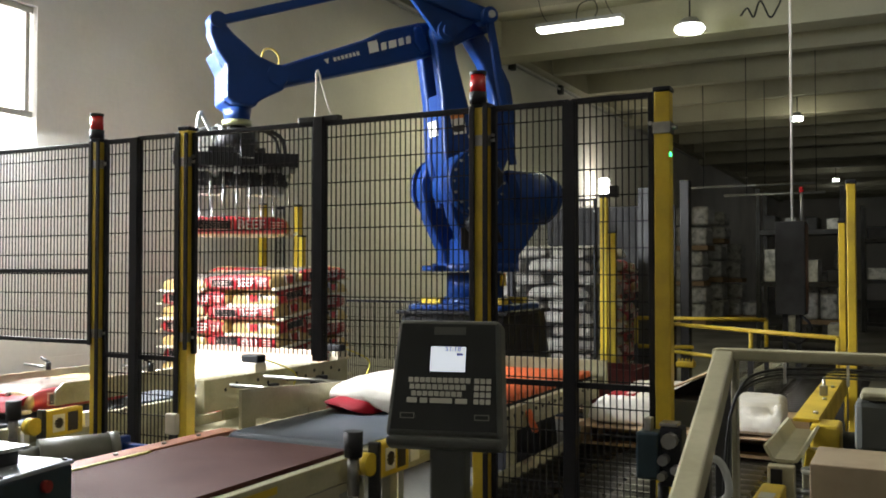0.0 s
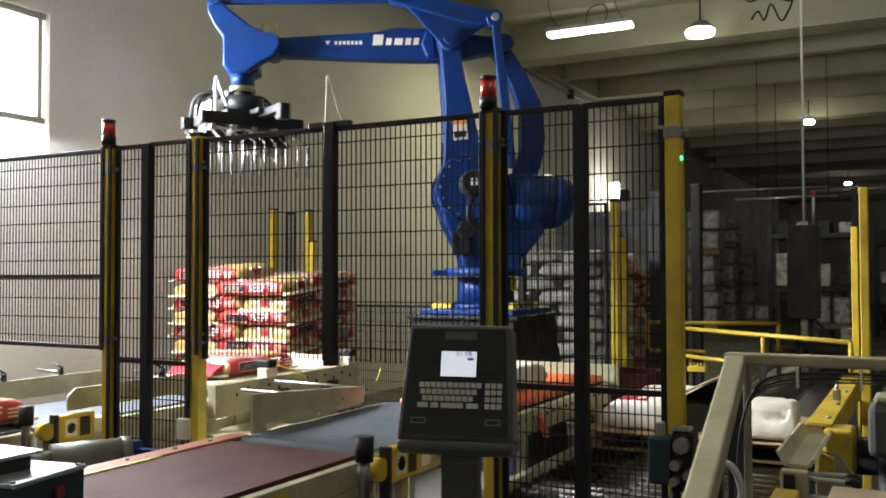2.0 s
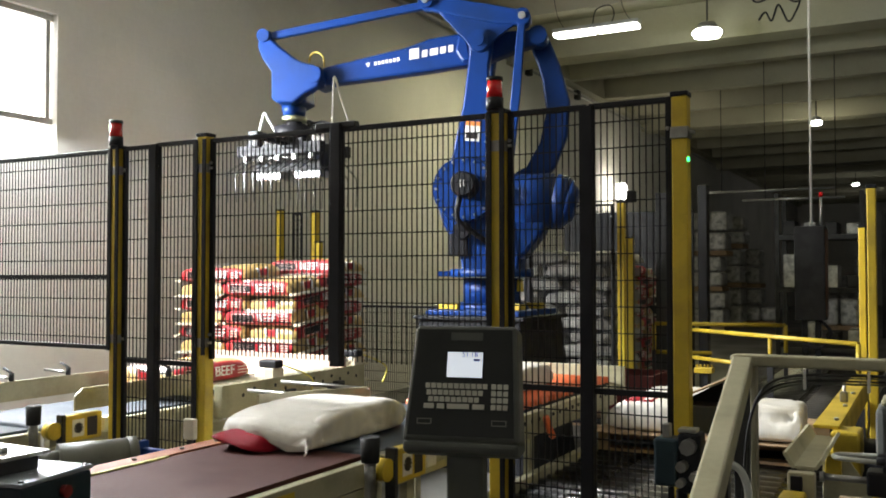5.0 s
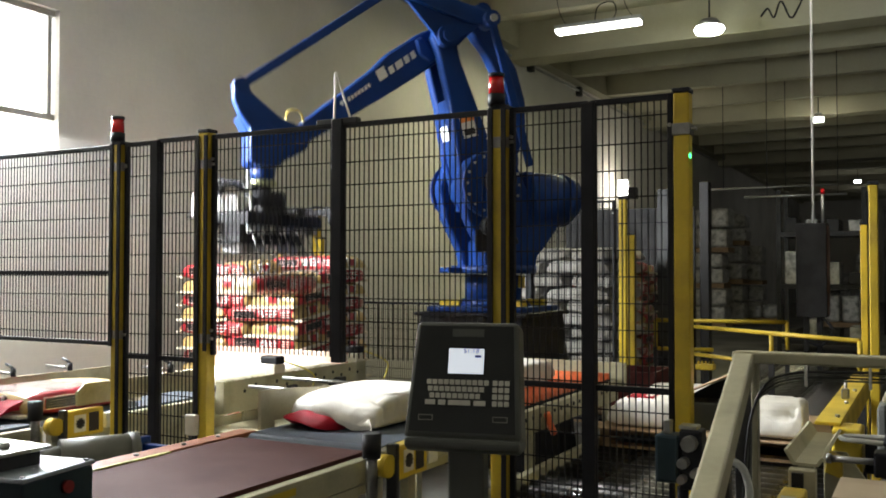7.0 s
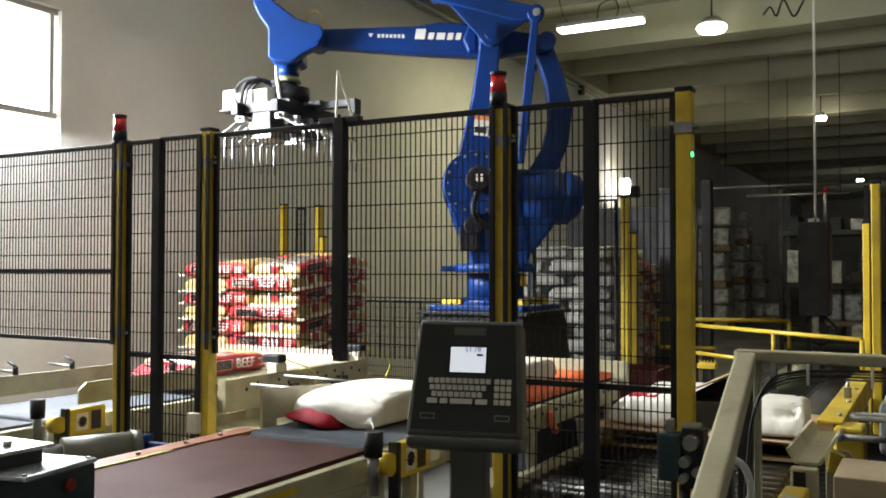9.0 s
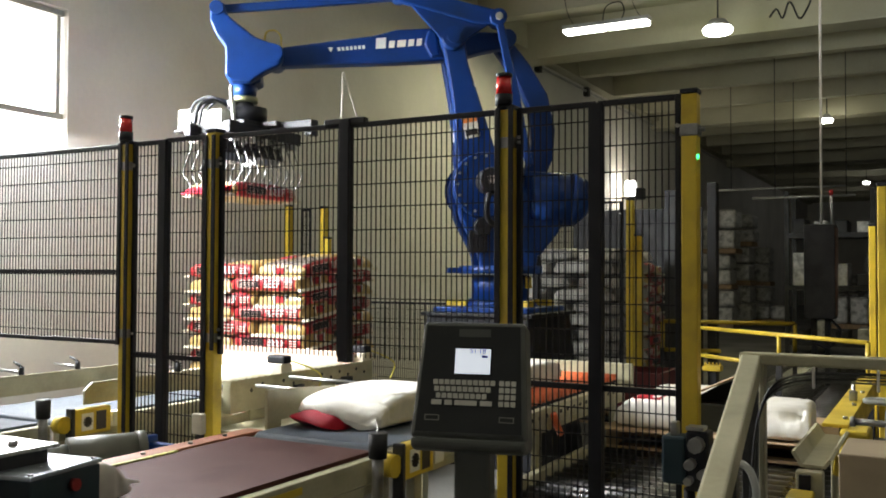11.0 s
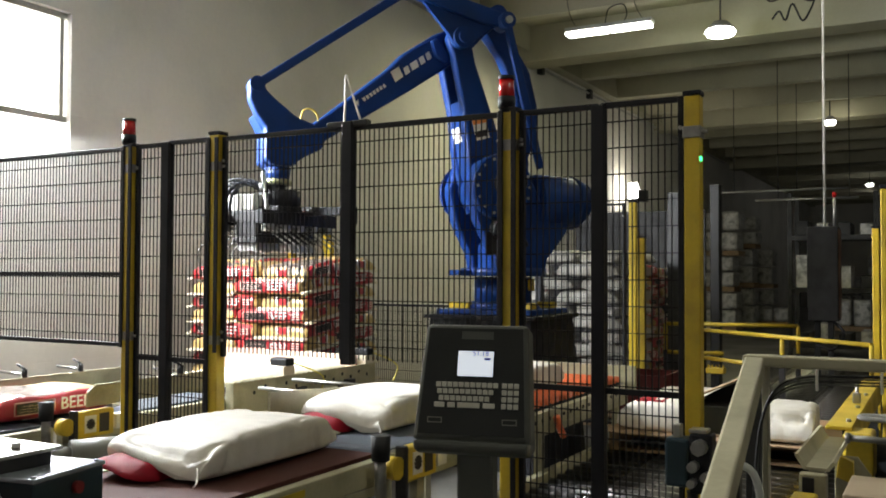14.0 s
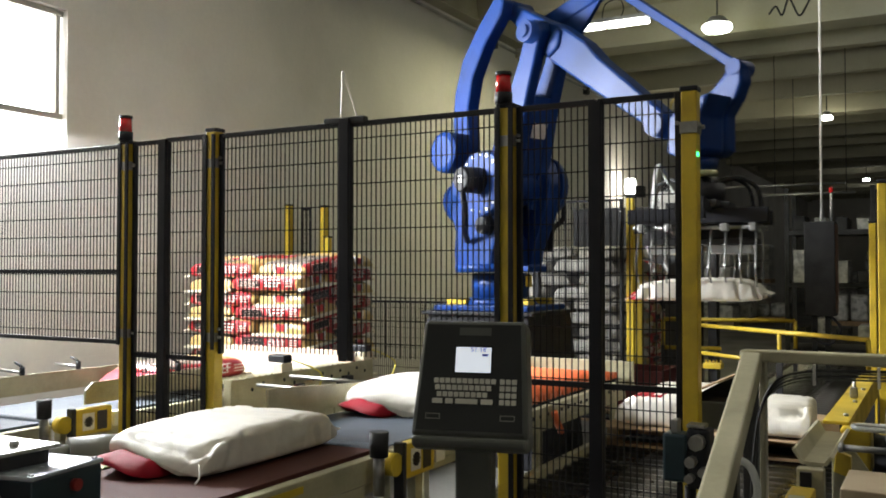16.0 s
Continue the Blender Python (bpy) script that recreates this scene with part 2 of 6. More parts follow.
# ceiling: precast slabs with ribs running across the hall
bm = B()
box(bm, WX - 0.3, 15.3, -6.3, 52.3, CZ + 0.42, CZ + 0.6)
y = -5.0
while y < 51:
    slab(bm, [(y - 0.11, CZ + 0.02), (y + 0.11, CZ + 0.02), (y + 0.2, CZ + 0.43), (y - 0.2, CZ + 0.43)], WX, 15, axis="x")
    y += 2.15
box(bm, WX, WX + 0.22, -6, 52, CZ, CZ + 0.43)
for yb in (13.9, 22.0, 31.0):
    box(bm, WX, 15, yb, yb + 0.55, CZ - 0.18, CZ + 0.43, 0.02)
structure("ceiling", bm, CEIL, "grey precast concrete ceiling with cross ribs")

win = tagged(thing("window_1", "overexposed wall window with a pale metal frame", "window"), kind="structure")
bm = B()
for y0, y1, z0, z1 in ((WY0, WY1, WZ0 + 0.24, WZ0 + 0.29), (WY0, WY1, WZ1 - 0.05, WZ1), (WY0, WY0 + 0.05, WZ0 + 0.29, WZ1 - 0.05),
                       (WY1 - 0.07, WY1 - 0.03, WZ0 + 0.29, WZ1 - 0.05), (4.0, 4.04, WZ0 + 0.29, WZ1 - 0.05)):
    box(bm, WX - 0.10, WX - 0.05, y0, y1, z0, z1, 0.004)
part("window_frame", bm, mat("grey frame paint", (0.42, 0.41, 0.36), 0.5, vary=0.1), win)
bm = B()
slab(bm, [(WX - 0.19, WZ0 + 0.05), (WX - 0.10, WZ0 + 0.05), (WX - 0.01, WZ0 + 0.02), (WX - 0.01, WZ0 + 0.004), (WX - 0.19, WZ0 + 0.004)], WY0, WY1)
part("window_sill", bm, mat("white sill paint", (0.8, 0.78, 0.7), 0.6, vary=0.05), win)
# glowing sheet beyond the opening stands in for the daylight
bm = B()
box(bm, -9.5, -9.4, -6, 16, -1, 6.0)
tagged(part("backdrop", bm, DAY), "glowing white sheet standing in for daylight outside the window", "backdrop", "", "structure")

# conduits and pipes along the wall and the ceiling
bm = B()
rod(bm, (WX + 0.06, 9, CZ - 0.1), (WX + 0.06, 30, CZ - 0.1), 0.022, 8)
cond = tagged(part("conduit", bm, ALU), "thin galvanised conduit along the wall head", "conduit")
for k, y in enumerate((12.9, 14.7, 17.2)):
    bm = B()
    box(bm, WX, WX + 0.1, y, y + 0.14, CZ - 0.2, CZ - 0.02, 0.01)
    part("junction_box", bm, DARK, cond)

# ---------------------------------------------------------------- lamps
def tube_light(x, y, z):
    t = thing("ceiling_light", "lit twin-tube fluorescent batten hung below the ceiling, real or added as fill", "ceiling light")
    bm = B()
    box(bm, x - 0.62, x + 0.62, y - 0.09, y + 0.09, z + 0.03, z + 0.09, 0.01)
    part("housing", bm, ALU, t)
    for s in (-1, 1):
        bm = B()
        box(bm, x + (0.015 if s > 0 else -0.6), x + (0.6 if s > 0 else -0.015), y - 0.10, y + 0.10, z - 0.02, z + 0.028, 0.012)
        part("diffuser", bm, TUBE, t)
    for s in (-0.45, 0.5):
        bm = B()
        hose(bm, [(x + s, y, z + 0.08), (x + s - 0.12, y, z + 0.3), (x + s - 0.2, y, CZ + 0.43)], 0.006, 6, 4)
        part("hanger", bm, DARK, t)
    bm = B()
    hose(bm, [(x - 0.05, y, z + 0.08), (x, y, z + 0.3), (x + 0.2, y, z + 0.34), (x + 0.26, y, z + 0.2), (x + 0.2, y, z + 0.07)], 0.008, 6, 5)
    part("cable", bm, BLACK, t)
    return t


def bay_light(x, y, z, r, energy, colour=(0.92, 1.0, 0.62)):
    t = thing("bay_light", "round lit high-bay lamp under the ceiling", "ceiling light")
    bm = B()
    rod(bm, (x, y, z + 0.04), (x, y, z + 0.14), r * 0.9, 20, r * 0.5)
    part("housing", bm, ALU, t)
    bm = B()
    rod(bm, (x, y, z - 0.05), (x, y, z), r * 0.86, 20, r)
    rod(bm, (x, y, z), (x, y, z + 0.038), r, 20, r * 0.9)
    part("diffuser", bm, HALO, t)
    bm = B()
    rod(bm, (x, y, z + 0.14), (x, y, CZ + 0.43), 0.012, 6)
    part("stem", bm, DARK, t)
    bulb("bay_lamp", (x, y, z - 0.2), energy, colour, 0.12)
    return t


tube_light(-4.04, 12.03, 4.9)
area("tube_lamp", look((-4.04, 12.03, 4.86), (-4.04, 12.03, 0)), 1.2, 0.18, 66, (1.0, 0.95, 0.55))
bay_light(-2.70, 12.85, 4.90, 0.21, 14)
bay_light(-2.18, 21.56, 4.9, 0.13, 11, (1.0, 0.96, 0.66))
bay_light(-2.39, 36.8, 4.9, 0.13, 4, (1.0, 0.98, 0.92))
bay_light(-2.5, 43.6, 4.9, 0.13, 4, (1.0, 0.98, 0.92))
# three more tubes out of view, added as fill over the cell and the packing line
for x, y, p in ((-4.9, 1.2, 45), (1.9, 2.2, 11), (1.0, 8.5, 18)):
    tube_light(x, y, 4.9)
    area("tube_lamp", look((x, y, 4.86), (x, y, 0)), 1.2, 0.18, p, (1.0, 0.95, 0.86))

# ---------------------------------------------------------------- guard fence
FY = 3.37


FENCE = [thing("guard_fence", "black wire mesh guard fence with yellow posts", "fence")]


def mesh_panel(x0, x1, z0, z1, y=FY, bars=(), label="black welded wire mesh guard panel in a steel frame", sill=True):
    p = new("fence_panel")
    p.parent = FENCE[0]
    p["label"] = label
    f = 0.022
    bm = B()
    for a in ((x0, x0 + f, z0, z1), (x1 - f, x1, z0, z1), (x0 + f, x1 - f, z1 - f, z1)) + (((x0 + f, x1 - f, z0, z0 + f),) if sill else ()):
        box(bm, a[0], a[1], y - 0.012, y + 0.012, a[2], a[3], 0.003)
    for z in bars:
        box(bm, x0 + f, x1 - f, y - 0.012, y + 0.012, z - 0.011, z + 0.011)
    part("panel_frame", bm, BLACK, p)
    bm = B()
    n = max(1, round((x1 - x0 - 2 * f) / 0.0254))
    for k in range(1, n):
        x = x0 + f + (x1 - x0 - 2 * f) * k / n
        box(bm, x - 0.0022, x + 0.0022, y - 0.0022, y + 0.0022, z0 + f, z1 - f)
    z = z1 - 0.075
    while z > z0 + 0.03:
        box(bm, x0 + f, x1 - f, y + 0.0023, y + 0.0065, z - 0.0024, z + 0.0024)
        z -= 0.1016
    part("wire_mesh", bm, BLACK, p)
    for z in (z1 - 0.12, z0 + 0.12):
        for x in (x0 + 0.011, x1 - 0.011):
            bm = B()
            rod(bm, (x, y - 0.022, z), (x, y - 0.012, z), 0.008, 8)
            part("bolt", bm, STEEL, p)
    return p


def fence_post(x, y, z1, w=0.07, z0=0.0, cap=BLACK, bands=(), material=YELLOW, label="square yellow steel guard fence post"):
    p = new("fence_post")
    p.parent = FENCE[0]
    p["label"] = label
    bm = B()
    box(bm, x - w / 2, x + w / 2, y - w / 2, y + w / 2, z0 + 0.012, z1, 0.005)
    part("post", bm, material, p)
    bm = B()
    box(bm, x - w / 2 - 0.004, x + w / 2 + 0.004, y - w / 2 - 0.004, y + w / 2 + 0.004, z1, z1 + 0.018, 0.004)
    part("cap", bm, cap, p)
    bm = B()
    box(bm, x - w, x + w, y - w, y + w, z0, z0 + 0.012)
    part("foot_plate", bm, material, p)
    for z in bands:
        bm = B()
        box(bm, x - w / 2 - 0.004, x + w / 2 + 0.004, y - w / 2 - 0.004, y + w / 2 + 0.004, z - 0.022, z + 0.022, 0.003)
        rod(bm, (x + w / 2, y - 0.01, z), (x + w / 2 + 0.025, y - 0.01, z), 0.008, 8)
        part("clamp_band", bm, STEEL, p)
    return p


PA, PB, PC, PD = -3.725, -3.13, -1.545, -0.807
fence_post(PA, FY, 2.165, 0.062, bands=(2.05, 1.18))
fence_post(PB, FY, 2.185, 0.062, bands=(2.03, 1.18))
fence_post(PC, FY, 2.165, 0.068, bands=(2.03,))
pd = fence_post(PD, FY, 2.165, 0.058, bands=(2.03,), label="thick yellow steel corner post with a black cap")
bm = B()
rod(bm, (PD + 0.028, FY - 0.02, 1.93), (PD + 0.034, FY - 0.02, 1.93), 0.009, 10)
part("indicator", bm, GREENLED, pd, "small green signal light")

mesh_panel(-6.20, -5.02, 1.12, 2.17, bars=(1.5,))
mesh_panel(-4.98, PA - 0.036, 1.12, 2.17, bars=(1.5,))
mesh_panel(PA + 0.036, -3.465, 0.25, 2.175, bars=(1.07,))
mesh_panel(-3.455, PB - 0.036, 0.25, 2.18, bars=(1.07,))
mesh_panel(PB + 0.036, -2.345, 1.10, 2.175, sill=False)
mesh_panel(-2.335, PC - 0.038, 1.10, 2.172, sill=False)
mesh_panel(PC + 0.04, -1.172, 0.12, 2.17, bars=(1.06,))
mesh_panel(-1.162, PD - 0.034, 0.12, 2.17, bars=(1.06,))
# the flat steel stiles between the panels
for x, z0, z1 in ((-3.46, 0.2, 2.17), (-2.34, 1.1, 2.19), (-1.167, 0.1, 2.16)):
    bm = B()
    box(bm, x - 0.026, x + 0.026, FY - 0.034, FY - 0.0135, z0, z1, 0.003)
    part("fence_stile", bm, BLACK, FENCE[0])
# black fixing strips on the faces of the posts
for x, w, left, right in ((PA, 0.062, 1.12, 0.25), (PB, 0.062, 0.25, 1.12), (PC, 0.068, 1.12, 0.12)):
    for s, z0 in ((-1, left), (1, right)):
        bm = B()
        a = x + s * w / 2
        box(bm, min(a - s * 0.016, a + s * 0.006), max(a - s * 0.016, a + s * 0.006), FY - w / 2 - 0.014, FY - w / 2 - 0.0045, z0, 2.17, 0.002)
        part("fixing_strip", bm, BLACK, FENCE[0])


def beacon(x, y, z):
    b = thing("beacon", "red warning beacon on top of a fence post", "beacon", group="red beacons")
    bm = B()
    rod(bm, (x, y, z), (x, y, z + 0.045), 0.036, 16)
    part("base", bm, BLACK, b)
    bm = B()
    rod(bm, (x, y, z + 0.045), (x, y, z + 0.115), 0.033, 16, 0.031)
    part("lens", bm, REDLENS, b, "translucent red lens", True)
    bm = B()
    rod(bm, (x, y, z + 0.115), (x, y, z + 0.13), 0.034, 16)
    part("cap", bm, BLACK, b)


beacon(PA - 0.005, FY - 0.02, 2.183)
beacon(PC - 0.012, FY - 0.02, 2.183)

# white cord loop standing on the fence
bm = B()
hose(bm, [(-2.375, FY, 2.19), (-2.37, FY, 2.32), (-2.365, FY, 2.405), (-2.33, FY, 2.31), (-2.285, FY, 2.19)], 0.005, 6, 6)
cord = tagged(part("cord", bm, ROPE), "white cord loop tied over the fence top", "cord")
for x in (-2.40, -2.27):
    bm = B()
    box(bm, x - 0.06, x + 0.03, FY - 0.02, FY + 0.02, 2.165, 2.195, 0.006)
    part("clamp", bm, RUBBER, cord)

# rear fence of the cell
FENCE[0] = thing("rear_fence", "rear guard fence of the cell with yellow posts", "fence")
for x, y, z in ((-6.1, 7.7, 2.2), (-5.86, 8.0, 2.2), (-2.52, 8.2, 2.18), (-2.38, 8.0, 1.84), (-5.74, 7.9, 1.86)):
    fence_post(x, y, z, 0.065)
mesh_panel(-6.05, -5.92, 0.1, 2.18, y=7.85)
mesh_panel(-5.8, -4.2, 0.1, 1.2, y=8.05, label="low black mesh panel of the rear guard fence")
mesh_panel(-3.45, -2.6, 0.12, 2.18, y=8.2, label="black mesh panel of the rear guard fence")
for x in (-3.45,):
    bm = B()
    box(bm, x - 0.03, x + 0.03, 8.15, 8.18, 0, 2.18, 0.004)
    part("fence_stile", bm, BLACK, FENCE[0])
FENCE[0] = thing("light_curtain", "yellow light curtain posts beside the pallet rollers", "light curtain")
fence_post(-0.42, 7.0, 1.84, 0.045)
fence_post(-0.355, 6.95, 1.84, 0.04)
fence_post(-0.255, 5.0, 1.94, 0.042)

# lit lamp against the wall, on a pole
wl = thing("pole_lamp", "small bright lamp on a slim pole close to the wall", "lamp")
LX, LY, LZ = -5.85, 19.08, 3.34
bm = B()
box(bm, LX - 0.11, LX + 0.11, LY - 0.1, LY + 0.1, LZ - 0.17, LZ + 0.17, 0.04)
part("shade", bm, TUBE, wl, "glowing white diffuser")
bm = B()
box(bm, LX + 0.13, LX + 0.3, LY - 0.1, LY + 0.1, LZ - 0.25, LZ, 0.02)
part("ballast_box", bm, DARK, wl)
bm = B()
rod(bm, (LX, LY, 0), (LX, LY, LZ - 0.17), 0.05, 10)
rod(bm, (LX, LY, LZ - 0.2), (LX + 0.15, LY, LZ - 0.14), 0.03, 8)
part("pole", bm, DARK, wl)
bulb("pole_bulb", (LX + 0.05, LY + 0.3, LZ), 26, (1.0, 0.92, 0.72), 0.12)

# loose cable looping under the ceiling
bm = B()
hose(bm, [(-2.02, 12.9, 5.0), (-1.93, 12.9, 5.10), (-1.85, 12.9, 4.97), (-1.76, 12.9, 5.18), (-1.64, 12.9, 4.94), (-1.55, 12.9, 5.04), (-1.48, 12.9, 5.24), (-1.47, 12.9, CZ + 0.435)], 0.014, 6, 6)
tagged(part("ceiling_cable", bm, BLACK), "loose black cable looping below the ceiling", "cable")

# ---------------------------------------------------------------- bags
def bag_mesh(name, L, w, h, mats, seed, red_end=False, n=18, k=24):
    """A filled bag lying flat, its length along x: rings of rounded boxes that thin out towards the two sewn ends."""
    rnd = random.Random(seed)
    ph = [rnd.uniform(0, 6) for _ in range(4)]
    bm = B()
    rings = []
    for i in range(n + 1):
        u = -1 + 2 * i / n
        u = math.copysign(abs(u) ** 0.75, u)
        hs = 0.30 + 0.70 * max(0.0, 1 - abs(u) ** 9) ** 0.6
        ws = 1 - 0.08 * abs(u) ** 10
        ring = []
        for j in range(k):
            a = 2 * math.pi * j / k
            c, s = math.cos(a), math.sin(a)
            e = 0.42
            y = math.copysign(abs(c) ** e, c) * w / 2 * ws
            z = math.copysign(abs(s) ** 0.62, s) * h / 2 * hs
            q = noise.noise(Vector((u * 2.2 + ph[0], y * 5 + ph[1], z * 6 + ph[2])))
            fine = noise.noise(Vector((u * 7 + ph[3], y * 16, z * 14 + ph[1])))
            y += 0.014 * q + 0.005 * fine
            z += (0.010 * q + 0.005 * fine) * (1 if s > 0 else 0.3)
            z -= (1 - hs) * h * 0.22
            ring.append(bm.verts.new((u * L / 2, y, z + h / 2)))
        rings.append(ring)
    for i in range(n):
        u = (i + 0.5) / n * 2 - 1
        for j in range(k):
            f = bm.faces.new((rings[i][j], rings[i + 1][j], rings[i + 1][(j + 1) % k], rings[i][(j + 1) % k]))
            f.smooth = True
            a = math.degrees(2 * math.pi * (j + 0.5) / k)
            side = min(abs(a - 0), abs(a - 180), abs(a - 360)) < 47
            if len(mats) > 3:
                f.material_index = 1 if abs(u) > 0.87 else (0 if side else (2 if (0.12 > u > -0.87 and 0 < a < 180) else 1))
            elif red_end:
                f.material_index = 1 if u < -0.93 else 0
    for ring, flip in ((rings[0], False), (rings[-1], True)):
        f = bm.faces.new(ring if flip else ring[::-1])
        f.material_index = 1 if len(mats) > 3 or (red_end and not flip) else 0
    bmesh.ops.recalc_face_normals(bm, faces=bm.faces)
    me = bpy.data.meshes.new(name)
    bm.to_mesh(me)
    bm.free()
    for m in mats:
        me.materials.append(m)
    return me


PRINT = mat("silver bag foil", (0.55, 0.50, 0.45), 0.22, metal=0.6, vary=0.3, scale=9, dirt=(0.16, 0.05, 0.04), bump=0.45, fine=14, coat=0.5)
BL, BW, BH = 0.75, 0.50, 0.146
beef_meshes = [bag_mesh("bag_body", BL, BW, BH, [REDBAG, YELBAG, PRINT, CREAM], s) for s in range(4)]
WL, WW, WH = 0.79, 0.47, 0.148


def feed_bag(m, seed=0, label="red and yellow printed feed bag lying flat on the stack", group="stacked feed bags", detail=True):
    t = thing("feed_bag", label, "bag", m, group)
    body = new("body", beef_meshes[seed % 4])
    body.parent = t
    for s in (-1, 1):
        if LETTERS:
            share("lettering", LETTERS[0], pose(-0.10 * s, s * (BW / 2 + 0.008), BH * 0.52, 90, 0, 0 if s < 0 else 180), t)
            share("emblem", LETTERS[1], pose(-0.10 * s, s * (BW / 2 + 0.007), BH * 0.52, 90, 0, 0 if s < 0 else 180), t)
            tagged(share("print_pattern", LETTERS[2], pose(-0.10 * s, s * (BW / 2 + 0.006), BH * 0.52, 90, 0, 0 if s < 0 else 180), t), kind="stuff")
            share("end_patch", LETTERS[3], pose(s * (BL / 2 - 0.008), 0, BH * 0.52, 0, 0, 0), t)
            tagged(share("end_brackets", LETTERS[5], pose(s * (BL / 2 - 0.010), 0, BH * 0.52, 0, 0, 0), t), kind="stuff")
        share("stitched_edge", LETTERS[4], pose(s * (BL / 2 + 0.018), 0, BH * 0.15, 0, 0, 0), t)
    return t


def make_letters():
    """The print of a bag, made once and shared by all: word, black emblem, pale bars, red patch and the sewn edge."""
    hold = new("feed_bag_print")
    word = text_part("lettering", "BEEF", 0.094, INK, hold, Matrix.Identity(4))
    bm = B()
    box(bm, -0.36, -0.14, -0.028, 0.028, 0.0, 0.0012)
    emblem = part("emblem", bm, BLACKINK, hold)
    bm = B()
    for k in range(3):
        box(bm, 0.13, 0.22, -0.026 + 0.02 * k, -0.018 + 0.02 * k, 0.0, 0.001)
    for z in (-0.034, 0.031):
        box(bm, -0.37, -0.13, z, z + 0.004, 0.0, 0.001)
    for x in (-0.372, -0.132):
        box(bm, x, x + 0.004, -0.03, 0.031, 0.0, 0.001)
    for k in range(3):
        box(bm, -0.35 + 0.01 * k, -0.17 + 0.008 * k, -0.018 + 0.014 * k, -0.013 + 0.014 * k, 0.0012, 0.0022)
    bars = part("print_pattern", bm, mat("pale pink ink", (0.75, 0.55, 0.48), 0.5, vary=0.1), hold)
    bm = B()
    box(bm, -0.01, 0.014, -0.042, 0.042, -0.026, 0.034, 0.006)
    patch = part("end_patch", bm, REDBAG, hold)
    bm = B()
    for q in (-1, 1):
        box(bm, -0.012, 0.012, q * 0.056 - 0.006, q * 0.056 + 0.006, -0.036, 0.046, 0.004)
        box(bm, -0.010, 0.010, q * 0.068 - 0.004, q * 0.068 + 0.004, -0.034, 0.040, 0.003, mi=1)
    bracket_mark = part("end_brackets", bm, [INK, BLACKINK], hold)
    bm = B()
    box(bm, -0.03, 0.03, -BW / 2 + 0.005, BW / 2 - 0.005, -0.010, 0.010, 0.003)
    edge = part("stitched_edge", bm, CREAM, hold)
    return hold, [word, emblem, bars, patch, edge, bracket_mark]


PRINT_HOLD, LETTERS = make_letters()


def ridge(p):
    """Sharp fold lines: 1 on a fold, falling off quickly to both sides."""
    return max(0.0, 1 - 7 * abs(noise.noise(p)))


def sack_mesh(seed, L, w, h, n=40, k=44, lifted=True, crumple=1.0):
    """A filled paper sack along x: flat top, hard side edges, folds, its -x end tapering and lifted on one side."""
    rnd = random.Random(seed)
    o = Vector((rnd.uniform(0, 9), rnd.uniform(0, 9), rnd.uniform(0, 9)))
    bm = B()
    rings = []
    for i in range(n + 1):
        u = -1 + 2 * i / n
        u = math.copysign(abs(u) ** 0.75, u)
        if u < 0 and lifted:
            hs = 0.12 + 0.88 * max(0.0, 1 - abs(u) ** 2.6) ** 0.55
        else:
            hs = 0.10 + 0.90 * max(0.0, 1 - abs(u) ** 6) ** 0.6
        ws = 1 - 0.07 * abs(u) ** 8 + 0.015 * (1 - u * u)
        ring = []
        for j in range(k):
            a = 2 * math.pi * j / k
            c, s = math.cos(a), math.sin(a)
            y = math.copysign(abs(c) ** 0.24, c) * w / 2 * ws
            z = math.copysign(abs(s) ** 0.34, s) * h / 2 * hs
            q = noise.noise(Vector((u * 1.5, y * 3.0, z * 2)) + o)
            end = 0.30 + 1.3 * abs(u) ** 3
            fold = ridge(Vector((u * 2.2 + y * 5, y * 4 - u * 2.5, z * 5)) + o) * end
            fold2 = ridge(Vector((u * 4 - y * 6, y * 8 + u * 3, z * 7)) - o) * (0.15 + 0.6 * abs(u) ** 3)
            fine = noise.noise(Vector((u * 9, y * 20, z * 12)) + o)
            q, fold, fold2 = q * crumple, fold * crumple, fold2 * crumple
            up = 1 if s > -0.1 else 0.15
            side = abs(c) ** 2
            y += (0.006 * q - 0.020 * fold * side + 0.003 * fine) * (0.4 + abs(c)) * (1 if c > 0 else -1)
            z += (0.006 * q - 0.018 * fold - 0.012 * fold2 + 0.003 * fine) * up
            drop = 0.30
            if u < 0 and lifted:
                v = min(1.0, max(0.0, (y / w + 0.22) / 0.25))
                drop = 0.42 - 0.40 * v * v * (3 - 2 * v)
            z -= (1 - hs) * h * drop
            ring.append(bm.verts.new((u * L / 2 - 0.02 * (1 - hs) * (1 if lifted and u < 0 else 0) * math.cos(y * 14), y, max(z + h / 2, 0.001 + 0.0005 * (j % 3)))))
        rings.append(ring)
    for i in range(n):
        for j in range(k):
            f = bm.faces.new((rings[i][j], rings[i + 1][j], rings[i + 1][(j + 1) % k], rings[i][(j + 1) % k]))
            f.smooth = True
    for ring, flip in ((rings[0], False), (rings[-1], True)):
        f = bm.faces.new(ring if flip else ring[::-1])
    bmesh.ops.recalc_face_normals(bm, faces=bm.faces)
    me = bpy.data.meshes.new("sack_body")
    bm.to_mesh(me)
    bm.free()
    me.materials.append(PAPER)
    return me


